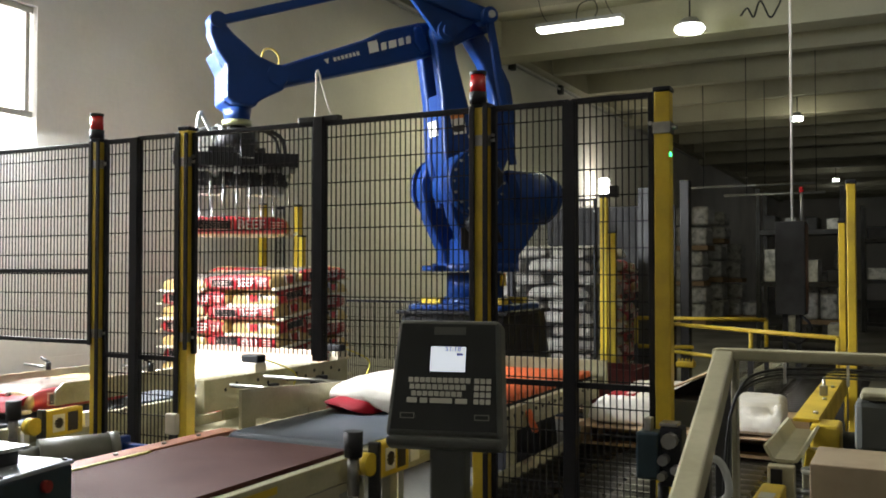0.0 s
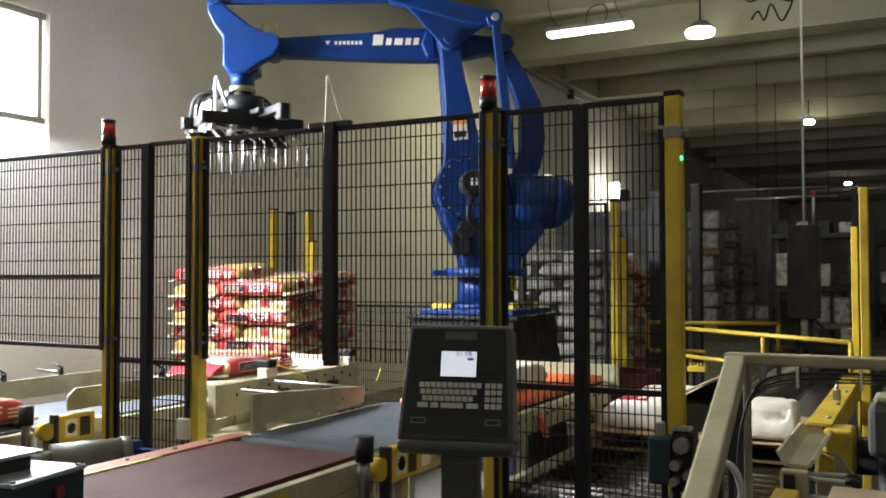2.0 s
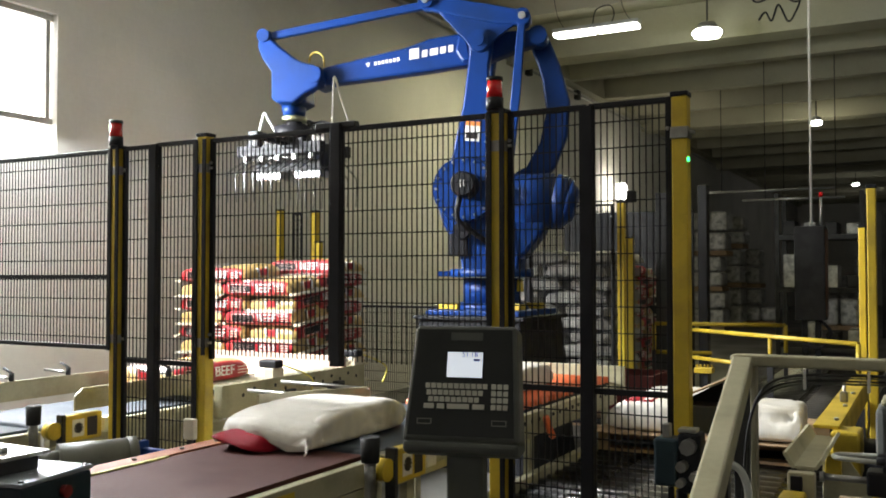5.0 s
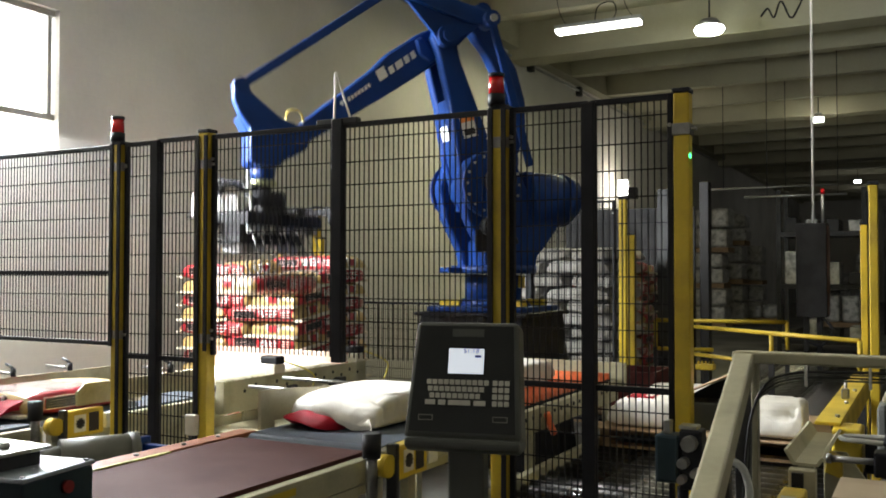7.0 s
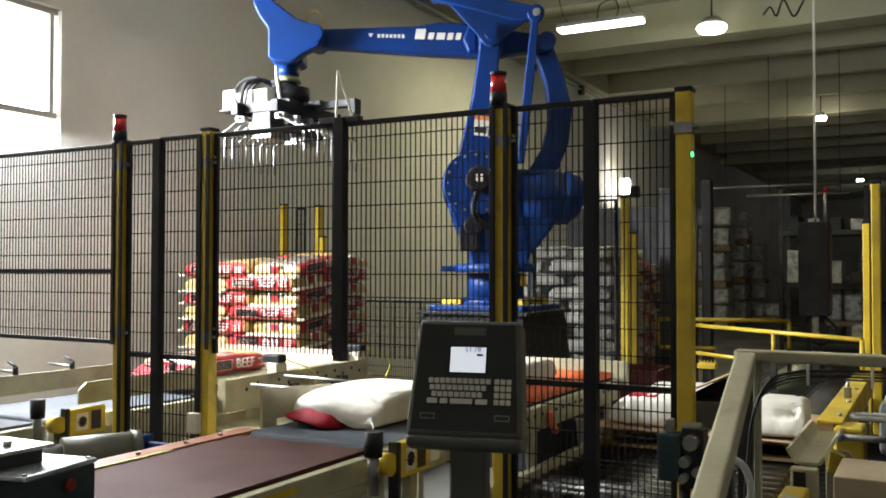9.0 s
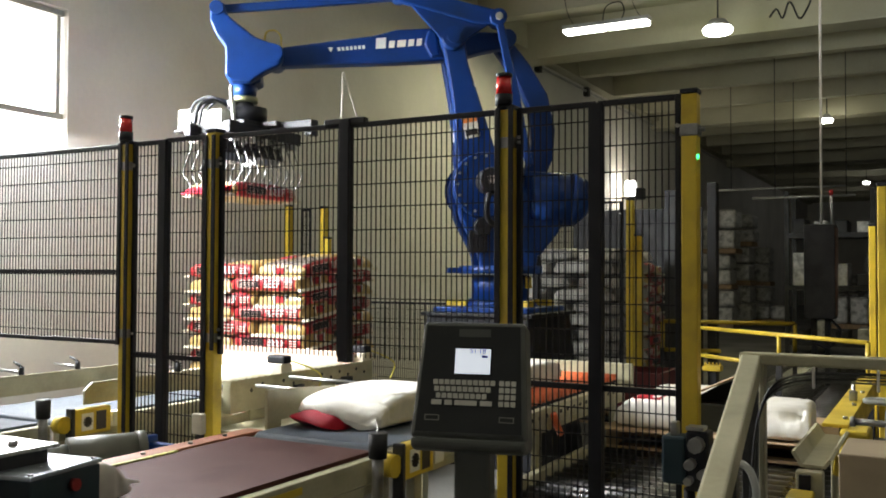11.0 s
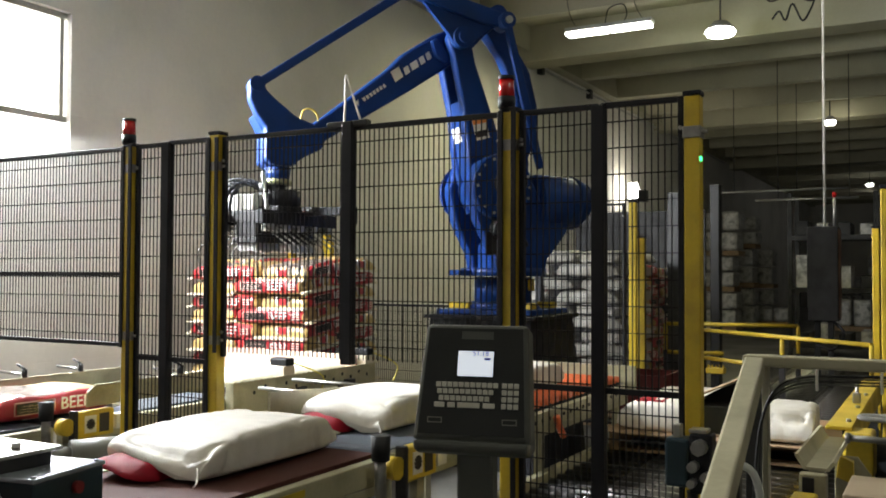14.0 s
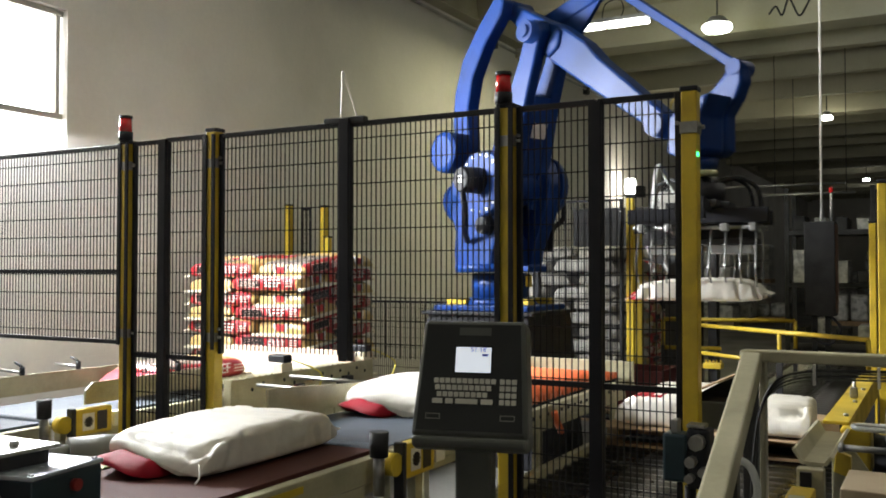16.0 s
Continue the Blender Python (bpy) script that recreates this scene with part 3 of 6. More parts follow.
def flap_mesh(L, w):
    """The tucked-in red mouth of the sack: a low cushion under the white lip."""
    bm = B()
    n, r = 16, 8
    top, low = [], []
    for j in range(n + 1):
        f = j / n
        v = -0.30 + 1.26 * f
        swell = max(0.0, 1 - abs(2 * f - 1) ** 4) ** 0.5
        tip = -L / 2 - 0.02 - 0.085 * swell * (0.55 + 0.45 * f) - 0.012 * math.sin(7 * f)
        ra, rb = [], []
        for i in range(r + 1):
            q = i / r
            x = -L / 2 + 0.055 + (tip + L / 2 - 0.055) * q
            t = 0.004 + 0.080 * (1 - q ** 1.6) ** 0.8 * (0.35 + 0.65 * swell)
            t -= 0.014 * abs(math.sin(8 * f + 3 * q)) * (1 - q) ** 0.5 * q
            lift = 0.05 * q * q * f
            ra.append(bm.verts.new((x, v * (w / 2 - 0.02), t + lift)))
            rb.append(bm.verts.new((x, v * (w / 2 - 0.02), 0.001 + lift)))
        top.append(ra)
        low.append(rb)
    for j in range(n):
        for i in range(r):
            bm.faces.new((top[j][i], top[j][i + 1], top[j + 1][i + 1], top[j + 1][i])).smooth = True
            bm.faces.new((low[j][i], low[j + 1][i], low[j + 1][i + 1], low[j][i + 1]))
        bm.faces.new((top[j][r], low[j][r], low[j + 1][r], top[j + 1][r])).smooth = True
    for j in (0, n):
        bm.faces.new([top[j][i] for i in range(r + 1)] + [low[j][i] for i in range(r, -1, -1)])
    bmesh.ops.recalc_face_normals(bm, faces=bm.faces)
    return bm


sack_meshes = [sack_mesh(40 + q, WL, WW, WH, 60, 60) for q in range(3)]
plain_meshes = [sack_mesh(60 + q, 0.70, 0.44, 0.128, 20, 24, False, 1.8) for q in range(3)]
# darker, more mottled sack colour for the rear stack
DARKSACK = mat("darker white sack", (0.34, 0.325, 0.29), 0.6, vary=0.3, scale=4, dirt=(0.16, 0.14, 0.11), bump=0.2, fine=20)
for me in plain_meshes:
    me.materials[0] = DARKSACK


def white_bag(m, seed=0, label="white woven sack with a bright red end lying flat", group="white sacks"):
    t = thing("white_sack", label, "sack", m, group)
    body = new("body", sack_meshes[seed % 3])
    body.parent = t
    part("red_end", flap_mesh(WL, WW), REDEND, t, "folded bright red sack end")
    bm = B()
    slab(bm, [(WL / 2 - 0.03, 0.075), (WL / 2 + 0.045, 0.050), (WL / 2 + 0.045, 0.044), (WL / 2 - 0.03, 0.05)], -WW / 2 + 0.03, WW / 2 - 0.03, 0.002)
    part("sewn_end", bm, PAPER, t)
    bm = B()
    hose(bm, [(-WL / 2 + 0.02, -WW / 2 + 0.03, 0.05), (-WL / 2 - 0.02, -WW / 2 - 0.01, 0.02), (-WL / 2 - 0.05, -WW / 2 - 0.02, 0.006)], 0.003, 5, 4)
    part("thread", bm, ROPE, t)
    return t


def wood_pallet(x0, y0, sx, sy, z0=0.0, tall=1.0):
    t = thing("pallet", "plain wooden pallet under a stack of bags", "pallet", pose(x0, y0, z0) @ Matrix.Diagonal((1, 1, tall, 1)), "pallets")
    for k in range(7):
        bm = B()
        box(bm, 0, sx, k * (sy - 0.1) / 6, k * (sy - 0.1) / 6 + 0.1, 0.118, 0.14, 0.003)
        part("deck_board", bm, WOOD, t)
    for k in range(3):
        bm = B()
        box(bm, k * (sx - 0.06) / 2, k * (sx - 0.06) / 2 + 0.06, 0, sy, 0.022, 0.117)
        part("stringer", bm, WOOD, t)
    for k in range(3):
        bm = B()
        box(bm, 0, sx, k * (sy - 0.1) / 2, k * (sy - 0.1) / 2 + 0.1, 0, 0.021)
        part("bottom_board", bm, WOOD, t)


SX, SY, PITCH = -5.85, 5.98, 0.1218
BASE = 0.10                     # height of the stack's first layer


def layer_poses(x0, y0, z, flip, L=BL, w=BW):
    """Four bags in a pinwheel; every other layer is mirrored."""
    if not flip:
        spots = ((L / 2, w / 2, 0), (L + w / 2, L / 2, 90), (w + L / 2, L + w / 2, 180), (w / 2, w + L / 2, 270))
    else:
        spots = ((w / 2, L / 2, 90), (w + L / 2, w / 2, 0), (L + w / 2, w + L / 2, 90), (L / 2, L + w / 2, 180))
    return [pose(x0 + a, y0 + b, z, 0, 0, c) for a, b, c in spots]


def jitter(rnd, m, d=0.014, a=2.5):
    return m @ pose(rnd.uniform(-d, d), rnd.uniform(-d, d), 0, rnd.uniform(-a, a) * 0.5, rnd.uniform(-a, a) * 0.35, rnd.uniform(-a, a))


def settle(flip, k):
    """The stack is crowned: bags in front slope down to their outer edge, those behind lie closer in and higher."""
    table = {(False, 0): pose(0, -0.01, 0.02, 5, 0, 0), (False, 1): pose(0.03, 0, 0.045, 0, -8, 0),
             (False, 2): pose(0, 0.17, 0.075, 0, 0, 0), (False, 3): pose(0.17, 0, 0.075, 0, 0, 0),
             (True, 0): pose(0, 0, 0.02, 0, -4, 0), (True, 1): pose(0, -0.01, 0.035, 7, 0, 0),
             (True, 2): pose(-0.17, 0, 0.075, 0, -2, 0), (True, 3): pose(0, 0.17, 0.075, 0, 0, 0)}
    return table[(flip, k)]


wood_pallet(SX + 0.02, SY + 0.03, 1.2, 1.02, 0.0, BASE / 0.14)
rnd = random.Random(5)
for lay in range(11):
    for k, m in enumerate(layer_poses(SX, SY, BASE + lay * PITCH, lay % 2 == 0)):
        feed_bag(jitter(rnd, m @ settle(lay % 2 == 0, k)), lay * 5 + k)
TOP = [m @ settle(False, k) for k, m in enumerate(layer_poses(SX, SY, BASE + 11 * PITCH, False))]   # the twelfth layer, laid by the robot

# stacks behind the rear fence
def plain_stack(x0, y0, layers, kind):
    wood_pallet(x0, y0, 1.2, 1.2)
    for lay in range(layers):
        pitch = 0.136 if kind == "white" else PITCH
        for k, m in enumerate(layer_poses(x0, y0, 0.14 + lay * pitch, lay % 2 == 0)):
            m = jitter(rnd, m, 0.035, 6)
            if kind == "white":
                t = thing("white_sack", "plain white sack in a stack behind the rear fence", "sack", m, "stacked white sacks")
                b = new("body", plain_meshes[(lay + k) % 3])
                b.parent = t
            else:
                feed_bag(m, lay + k, "red and yellow feed bag in a stack behind the fence", "feed bags behind the fence")


plain_stack(-4.05, 8.75, 12, "white")
plain_stack(-4.30, 10.15, 12, "beef")

# ---------------------------------------------------------------- conveyors
def conveyor(name, label, x0, x1, y0, y1, z, belt, rail_h=0.11, thick=0.05, legs=True, side=True, holes=False):
    """A belt conveyor running along y between two channel rails."""
    c = thing(name, label, "conveyor")
    bm = B()
    r = thick / 2
    pts = []
    for k in range(9):
        a = math.pi / 2 + math.pi * k / 8
        pts.append((y0 + r + r * math.cos(a), z - r + r * math.sin(a)))
    for k in range(9):
        a = -math.pi / 2 + math.pi * k / 8
        pts.append((y1 - r + r * math.cos(a), z - r + r * math.sin(a)))
    slab(bm, pts, x0, x1, axis="x")
    part("belt", bm, belt, c)
    for x, s in ((x0, -1), (x1, 1)):
        bm = B()
        a, b = (x - 0.055, x - 0.008) if s < 0 else (x + 0.008, x + 0.055)
        box(bm, a, b, y0, y1, z - rail_h + 0.005, z - 0.012, 0.005)
        o = b if s < 0 else a
        box(bm, a if s < 0 else b - 0.01, a + 0.01 if s < 0 else b, y0, y1, z - rail_h - 0.03, z - rail_h + 0.004)
        part("side_rail", bm, BEIGE, c)
        # black stubs on the rail stand in for dark drilled holes
        if holes:
            y = y0 + 0.06
            while y < y1:
                bm = B()
                xx = b if s > 0 else a
                rod(bm, (xx - 0.001, y, z - 0.055), (xx + 0.006 * s, y, z - 0.055), 0.011, 8)
                part("axle_end", bm, BLACK, c)
                y += 0.105
    for y in (y0 + r, y1 - r):
        bm = B()
        rod(bm, (x0 - 0.03, y, z - r), (x1 + 0.03, y, z - r), r * 0.9, 12)
        part("end_roller", bm, STEEL, c)
    if legs:
        for y in (y0 + 0.18, y1 - 0.18):
            for x in (x0 - 0.05, x1 + 0.01):
                bm = B()
                box(bm, x, x + 0.04, y - 0.03, y + 0.03, 0.01, z - rail_h - 0.03, 0.003)
                box(bm, x - 0.02, x + 0.06, y - 0.05, y + 0.05, 0, 0.01)
                part("leg", bm, BEIGE, c)
    return c


def rollers_along(c, x0, x1, y0, y1, z, r, step, material):
    y = y0
    first = None
    while y < y1:
        if first is None:
            bm = B()
            rod(bm, (x0, 0, 0), (x1, 0, 0), r, 12)
            first = part("roller", bm, material, c)
            first.location = (0, y, z)
        else:
            share("roller", first, pose(0, y, z), c)
        y += step


Z1 = 0.80
L1X0, L1X1 = -2.62, -1.97
c1 = conveyor("belt_conveyor", "wide maroon belt conveyor with beige side rails", L1X0, L1X1, -1.3, 3.04, Z1, MAROON)
bm = B()
box(bm, L1X1 + 0.0555, L1X1 + 0.0575, 2.15, 2.5, Z1 - 0.055, Z1 - 0.030)
part("warning_label", bm, YELLOW, c1, "yellow warning sticker with tiny print")
bm = B()
for k in range(3):
    box(bm, L1X1 + 0.0556, L1X1 + 0.0575, 2.30 + 0.035 * k, 2.32 + 0.035 * k, Z1 - 0.115, Z1 - 0.075)
part("maker_plate", bm, ALU, c1, "raised maker's mark")
bm = B()
box(bm, L1X0 - 0.10, L1X0 - 0.008, 1.9, 3.15, Z1 - 0.011, Z1 + 0.006, 0.003)
part("guide_strip", bm, ORANGEP, c1, "worn orange wear strip with bolt heads")
for y in (2.1, 2.5, 2.75, 2.95):
    bm = B()
    rod(bm, (L1X0 - 0.05, y, Z1 + 0.006), (L1X0 - 0.05, y, Z1 + 0.014), 0.010, 8)
    part("bolt", bm, STEEL, c1)
bm = B()
box(bm, L1X0 - 0.008, L1X0 + 0.012, 1.2, 2.62, Z1 + 0.001, Z1 + 0.006)
part("scale_strip", bm, mat("yellow black scale", (0.55, 0.48, 0.10), 0.5, vary=0.4, scale=60), c1)

c2 = conveyor("belt_conveyor", "slate grey belt conveyor feeding into the robot cell", L1X0, L1X1 + 0.02, 3.08, 4.35, Z1 + 0.005, GREYBELT, thick=0.075)
# guide plate beside the grey belt
bm = B()
slab(bm, [(3.24, Z1 + 0.02), (4.16, Z1 + 0.02), (4.16, Z1 + 0.105), (3.32, Z1 + 0.165), (3.24, Z1 + 0.165)], L1X0 - 0.075, L1X0 - 0.06, axis="x")
slab(bm, [(3.24, Z1 + 0.0195), (3.34, Z1 + 0.0195), (3.34, Z1 - 0.1), (3.24, Z1 - 0.1)], L1X0 - 0.075, L1X0 - 0.06, axis="x")
part("guide_plate", bm, BEIGE, c2, "beige sheet steel side guide")
for z, y in ((0.065, 3.94), (0.10, 4.12)):
    bm = B()
    rod(bm, (L1X0 - 0.72 + 0.5 * (y - 3.94), y, Z1 + z + 0.006), (L1X0 - 0.05, y + 0.02, Z1 + z - 0.004), 0.010, 8)
    part("guide_rod", bm, STEEL, c2)
c3 = conveyor("roller_conveyor", "pick-up conveyor with orange rollers between drilled beige rails", L1X0, L1X1, 4.42, 6.1, Z1 - 0.03, BLACK, holes=True, thick=0.03)
rollers_along(c3, L1X0, L1X1, 4.46, 6.08, Z1 - 0.012, 0.022, 0.07, ORANGE)
bm = B()
box(bm, L1X0 - 0.05, L1X1 + 0.10, 6.12, 6.16, Z1 - 0.12, Z1 + 0.08, 0.006)
part("end_stop", bm, BEIGE, c3, "cream end stop plate")
bm = B()
hose(bm, [(L1X1 + 0.07, 4.75, Z1 - 0.08), (L1X1 + 0.08, 4.78, Z1 - 0.15), (L1X1 + 0.08, 4.83, Z1 - 0.2)], 0.02, 8, 4)
part("orange_tag", bm, ORANGE, c3)

Z2 = 0.72
L2X0, L2X1 = -4.78, -4.08
c4 = conveyor("belt_conveyor", "blue-grey belt conveyor with beige guide rails", L2X0, L2X1, -0.9, 3.15, Z2, GREYBELT)
c5 = conveyor("belt_conveyor", "grey belt conveyor section under the guard fence", L2X0, L2X1, 3.2, 4.5, Z2, GREYBELT)
c6 = conveyor("roller_conveyor", "sunlit pick-up roller conveyor with cream rails", L2X0, L2X1, 4.55, 5.86, Z2 + 0.04, BLACK, holes=True, thick=0.03)
rollers_along(c6, L2X0, L2X1, 4.58, 5.84, Z2 + 0.058, 0.022, 0.065, mat("cream roller", (0.72, 0.66, 0.52), 0.45, vary=0.1))
bm = B()
box(bm, L2X0 - 0.60, L2X1 + 0.03, 5.88, 5.92, Z2 - 0.1, Z2 + 0.16, 0.006)
part("end_stop", bm, mat("pale salmon board", (0.70, 0.50, 0.38), 0.5, vary=0.1), c6)
bm = B()
box(bm, L2X1 + 0.112, L2X1 + 0.124, 4.42, 6.06, Z2 - 0.12, Z2 + 0.09, 0.004)
box(bm, L2X1 + 0.058, L2X1 + 0.111, 4.42, 4.432, Z2 - 0.12, Z2 + 0.09, 0.003)
box(bm, L2X1 + 0.058, L2X1 + 0.111, 5.2, 5.24, Z2 - 0.12, Z2 - 0.05, 0.003)
part("side_plate", bm, BEIGE, c6, "drilled beige side plate")
# black discs stand in for the dark inside the drilled holes
for k in range(13):
    bm = B()
    y = 4.62 + 0.11 * k
    rod(bm, (L2X1 + 0.1235, y, Z2 + 0.01 + 0.03 * (k % 2)), (L2X1 + 0.126, y, Z2 + 0.01 + 0.03 * (k % 2)), 0.013, 8)
    part("hole", bm, BLACK, c6)
for y, d in ((4.98, 0.06), (5.55, 0.09)):
    bm = B()
    box(bm, L2X1 + 0.125, L2X1 + 0.125 + d, y, y + 0.05, Z2 - 0.07, Z2 - 0.01, 0.006)
    box(bm, L2X1 + 0.125, L2X1 + 0.125 + d * 0.6, y + 0.07, y + 0.16, Z2 - 0.09, Z2 + 0.0, 0.006)
    part("roller_drive_cover", bm, DARK, c6, "small dark clamp block")
for y in (5.0, 6.0):
    bm = B()
    box(bm, L2X1 + 0.03, L2X1 + 0.111, y - 0.06, y + 0.06, Z2 + 0.02, Z2 + 0.149, 0.005)
    part("sensor_bracket", bm, CREAM, c6, "cream sensor bracket")
    bm = B()
    box(bm, L2X1 - 0.03, L2X1 + 0.12, y - 0.045, y + 0.045, Z2 + 0.15, Z2 + 0.205, 0.012)
    part("sensor", bm, BLACK, c6, "small black photo sensor")
    bm = B()
    hose(bm, [(L2X1 + 0.10, y + 0.04, Z2 + 0.17), (L2X1 + 0.16, y + 0.22, Z2 + 0.10), (L2X1 + 0.17, y + 0.32, Z2 + 0.03), (L2X1 + 0.14, y + 0.30, Z2 - 0.08)], 0.006, 6, 5)
    part("sensor_cable", bm, mat("yellow cable", (0.7, 0.6, 0.1), 0.5, vary=0.05), c6)
# long bent guide beside the first lane
for x, yy0, yy1, z0, z1, s in ((L2X0 - 0.12, 1.6, 4.45, 0.03, 0.15, -1), (L2X1 + 0.07, 3.34, 4.2, 0.07, 0.185, 1)):
    bm = B()
    slab(bm, [(yy0, Z2 + z0), (yy1, Z2 + z0), (yy1, Z2 + z1), (yy0 + 0.05, Z2 + z1), (yy0, Z2 + z1 - 0.04)], x - 0.006, x + 0.006, axis="x")
    part("guide_plate", bm, BEIGE, c4, "beige sheet steel side guide")
    for y in ((3.62, 4.03) if s < 0 else (4.02,)):
        bm = B()
        rod(bm, (x, y, Z2 + z1 + 0.015), (x - 0.25, y + 0.02, Z2 + z1 + 0.02), 0.009, 8)
        part("guide_rod", bm, STEEL, c4)
        bm = B()
        rod(bm, (x, y, Z2 + z1), (x, y, Z2 + z1 + 0.05), 0.016, 10)
        rod(bm, (x, y, Z2 + z1 + 0.05), (x - 0.07, y, Z2 + z1 + 0.075), 0.008, 8)
        part("clamp_handle", bm, BLACK, c4)


bm = B()
box(bm, L2X1 + 0.02, L2X1 + 0.035, 3.4, 5.9, 0.30, Z2 - 0.145, 0.004)
part("skirt_panel", bm, BEIGE, c5, "beige sheet skirt")
bm = B()
box(bm, L2X1 + 0.06, L2X1 + 0.55, 4.3, 4.9, 0.50, 0.52, 0.004)
part("catch_tray", bm, BEIGE, c5, "beige catch tray")
for y in (4.35, 4.8):
    bm = B()
    box(bm, L2X1 + 0.45, L2X1 + 0.5, y, y + 0.05, 0.0, 0.499)
    part("tray_leg", bm, BEIGE, c5)
t = thing("junction_box", "small cream junction box beside the fence post", "junction box")
bm = B()
box(bm, -2.89, -2.83, 2.98, 3.01, 0.79, 0.88, 0.006)
part("body", bm, mat("cream plastic", (0.62, 0.58, 0.48), 0.5), t)
bm = B()
box(bm, -2.87, -2.85, 2.985, 3.005, 0.0, 0.789)
part("stem", bm, DARK, t)


def edge_station(x, y, z, label):
    """Yellow guarded drive end at the joint of two belts, with its black post."""
    t = thing("drive_guard", label, "drive guard", pose(x, y, z), "yellow drive guards")
    bm = B()
    box(bm, 0, 0.05, 0.16, 0.40, -0.12, 0.02, 0.008)
    part("guard", bm, YELLOW, t, "yellow sheet guard")
    bm = B()
    box(bm, 0.0505, 0.0525, 0.30, 0.365, -0.10, 0.0)
    part("warning_label", bm, BLACKINK, t, "dark warning sticker")
    bm = B()
    box(bm, 0.0505, 0.0525, 0.205, 0.28, -0.095, -0.005)
    part("notice", bm, INK, t)
    bm = B()
    for k in range(5):
        a = k * 1.257
        box(bm, -0.003, 0.003, -0.028, 0.028, -0.005, 0.005, m=pose(0.0535, 0.242, -0.05, math.degrees(a)))
    part("hazard_mark", bm, BLACKINK, t)
    bm = B()
    rod(bm, (0.0, 0.1, -0.05), (0.05, 0.1, -0.05), 0.045, 16)
    part("drive_cap", bm, YELLOW, t, "round yellow bearing cap", False)
    bm = B()
    rod(bm, (0.05, -0.03, -0.14), (0.05, -0.03, 0.03), 0.022, 12)
    part("stand", bm, STEEL, t)
    bm = B()
    rod(bm, (0.05, -0.03, 0.005), (0.05, -0.03, 0.10), 0.035, 16, 0.038)
    part("knob", bm, RUBBER, t, "black cylindrical sensor head")
    bm = B()
    box(bm, 0.0, 0.045, 0.42, 0.5, -0.1, -0.02, 0.004)
    part("tag_plate", bm, INK, t, "white plate with a dark mark")
    bm = B()
    box(bm, 0.01, 0.06, 0.135, 0.16, -0.2, 0.03, 0.006)
    part("bracket", bm, DARK, t)
    return t


edge_station(-1.91, 2.92, Z1, "yellow drive guard beside the maroon belt's end")
edge_station(-4.02, 3.09, Z2 + 0.035, "yellow drive guard beside the blue-grey belt's end")
# motor drum and housings between the lanes
bm = B()
rod(bm, (-3.38, 2.73, 0.69), (-3.23, 2.99, 0.69), 0.078, 24)
rod(bm, (-3.235, 2.985, 0.69), (-3.215, 3.02, 0.69), 0.083, 24)
rod(bm, (-3.42, 2.66, 0.69), (-3.38, 2.73, 0.69), 0.05, 16)
motor = tagged(part("drum_motor", bm, mat("olive grey casting", (0.15, 0.15, 0.125), 0.5, vary=0.15, bump=0.1)), "grey ribbed drum motor beside the conveyor", "motor")
for k in range(2):
    bm = B()
    box(bm, -3.34 + k * 0.08 - 0.02, -3.34 + k * 0.08 + 0.02, 2.76 + k * 0.14, 2.80 + k * 0.14, 0.0, 0.66)
    part("stand", bm, DARK, motor)

bm = B()
box(bm, -3.19, -3.06, 3.02, 3.06, 0.66, 0.72, 0.006)
box(bm, -3.215, -3.18, 2.99, 3.07, 0.62, 0.75, 0.006)
part("mounting_bracket", bm, BLUE, motor, "dark blue mounting bracket")

# control boxes in the foreground
CB = pose(-2.055, 1.56, 1.0, 0, 0, 10)
t = thing("control_box", "dark control box with a grey lid and a red button", "control box")
bm = B()
box(bm, -0.105, 0.105, -0.125, 0.125, -0.15, -0.010, 0.005, CB)
part("body", bm, TEAL, t)
bm = B()
box(bm, -0.109, 0.109, -0.129, 0.129, -0.009, 0.003, 0.004, CB)
part("lid", bm, mat("grey lid enamel", (0.42, 0.46, 0.52), 0.24, metal=0.3, vary=0.15), t, "brushed grey lid")
for a, b in ((-0.092, -0.112), (0.092, -0.112), (-0.092, 0.112), (0.092, 0.112)):
    bm = B()
    rod(bm, CB @ Vector((a, b, 0.003)), CB @ Vector((a, b, 0.007)), 0.007, 8)
    part("screw", bm, BLACK, t)
bm = B()
rod(bm, CB @ Vector((0.105, 0.02, -0.045)), CB @ Vector((0.12, 0.02, -0.045)), 0.016, 12)
part("button", bm, REDPAINT, t, "red push button")
bm = B()
box(bm, -2.025, -1.995, 1.49, 1.61, 0.788, 0.853)
part("stand", bm, DARK, t)
t = thing("machine_table", "pale steel machine top plate on a dark bracket", "machine")
bm = B()
box(bm, -2.95, -2.03, 1.15, 1.62, 1.04, 1.05, 0.003)
part("top_plate", bm, mat("pale worn plate", (0.52, 0.51, 0.48), 0.26, metal=0.4, vary=0.15), t)
bm = B()
box(bm, -2.93, -2.05, 1.17, 1.60, 1.00, 1.038, 0.006)
part("body", bm, DARK, t)
bm = B()
box(bm, -2.90, -2.76, 1.2, 1.5, 0.0, 0.998, 0.004)
part("leg", bm, DARK, t)
bm = B()
rod(bm, (-2.10, 1.53, 1.05), (-2.10, 1.53, 1.066), 0.012, 6)
part("bolt", bm, STEEL, t)
bm = B()
hose(bm, [(-2.05, 1.25, 1.02), (-1.97, 1.28, 1.04), (-1.90, 1.30, 1.02), (-1.86, 1.32, 0.92), (-1.85, 1.33, 0.7)], 0.022, 10, 6)
part("corrugated_hose", bm, CLEARHOSE, t, "pale corrugated hose")

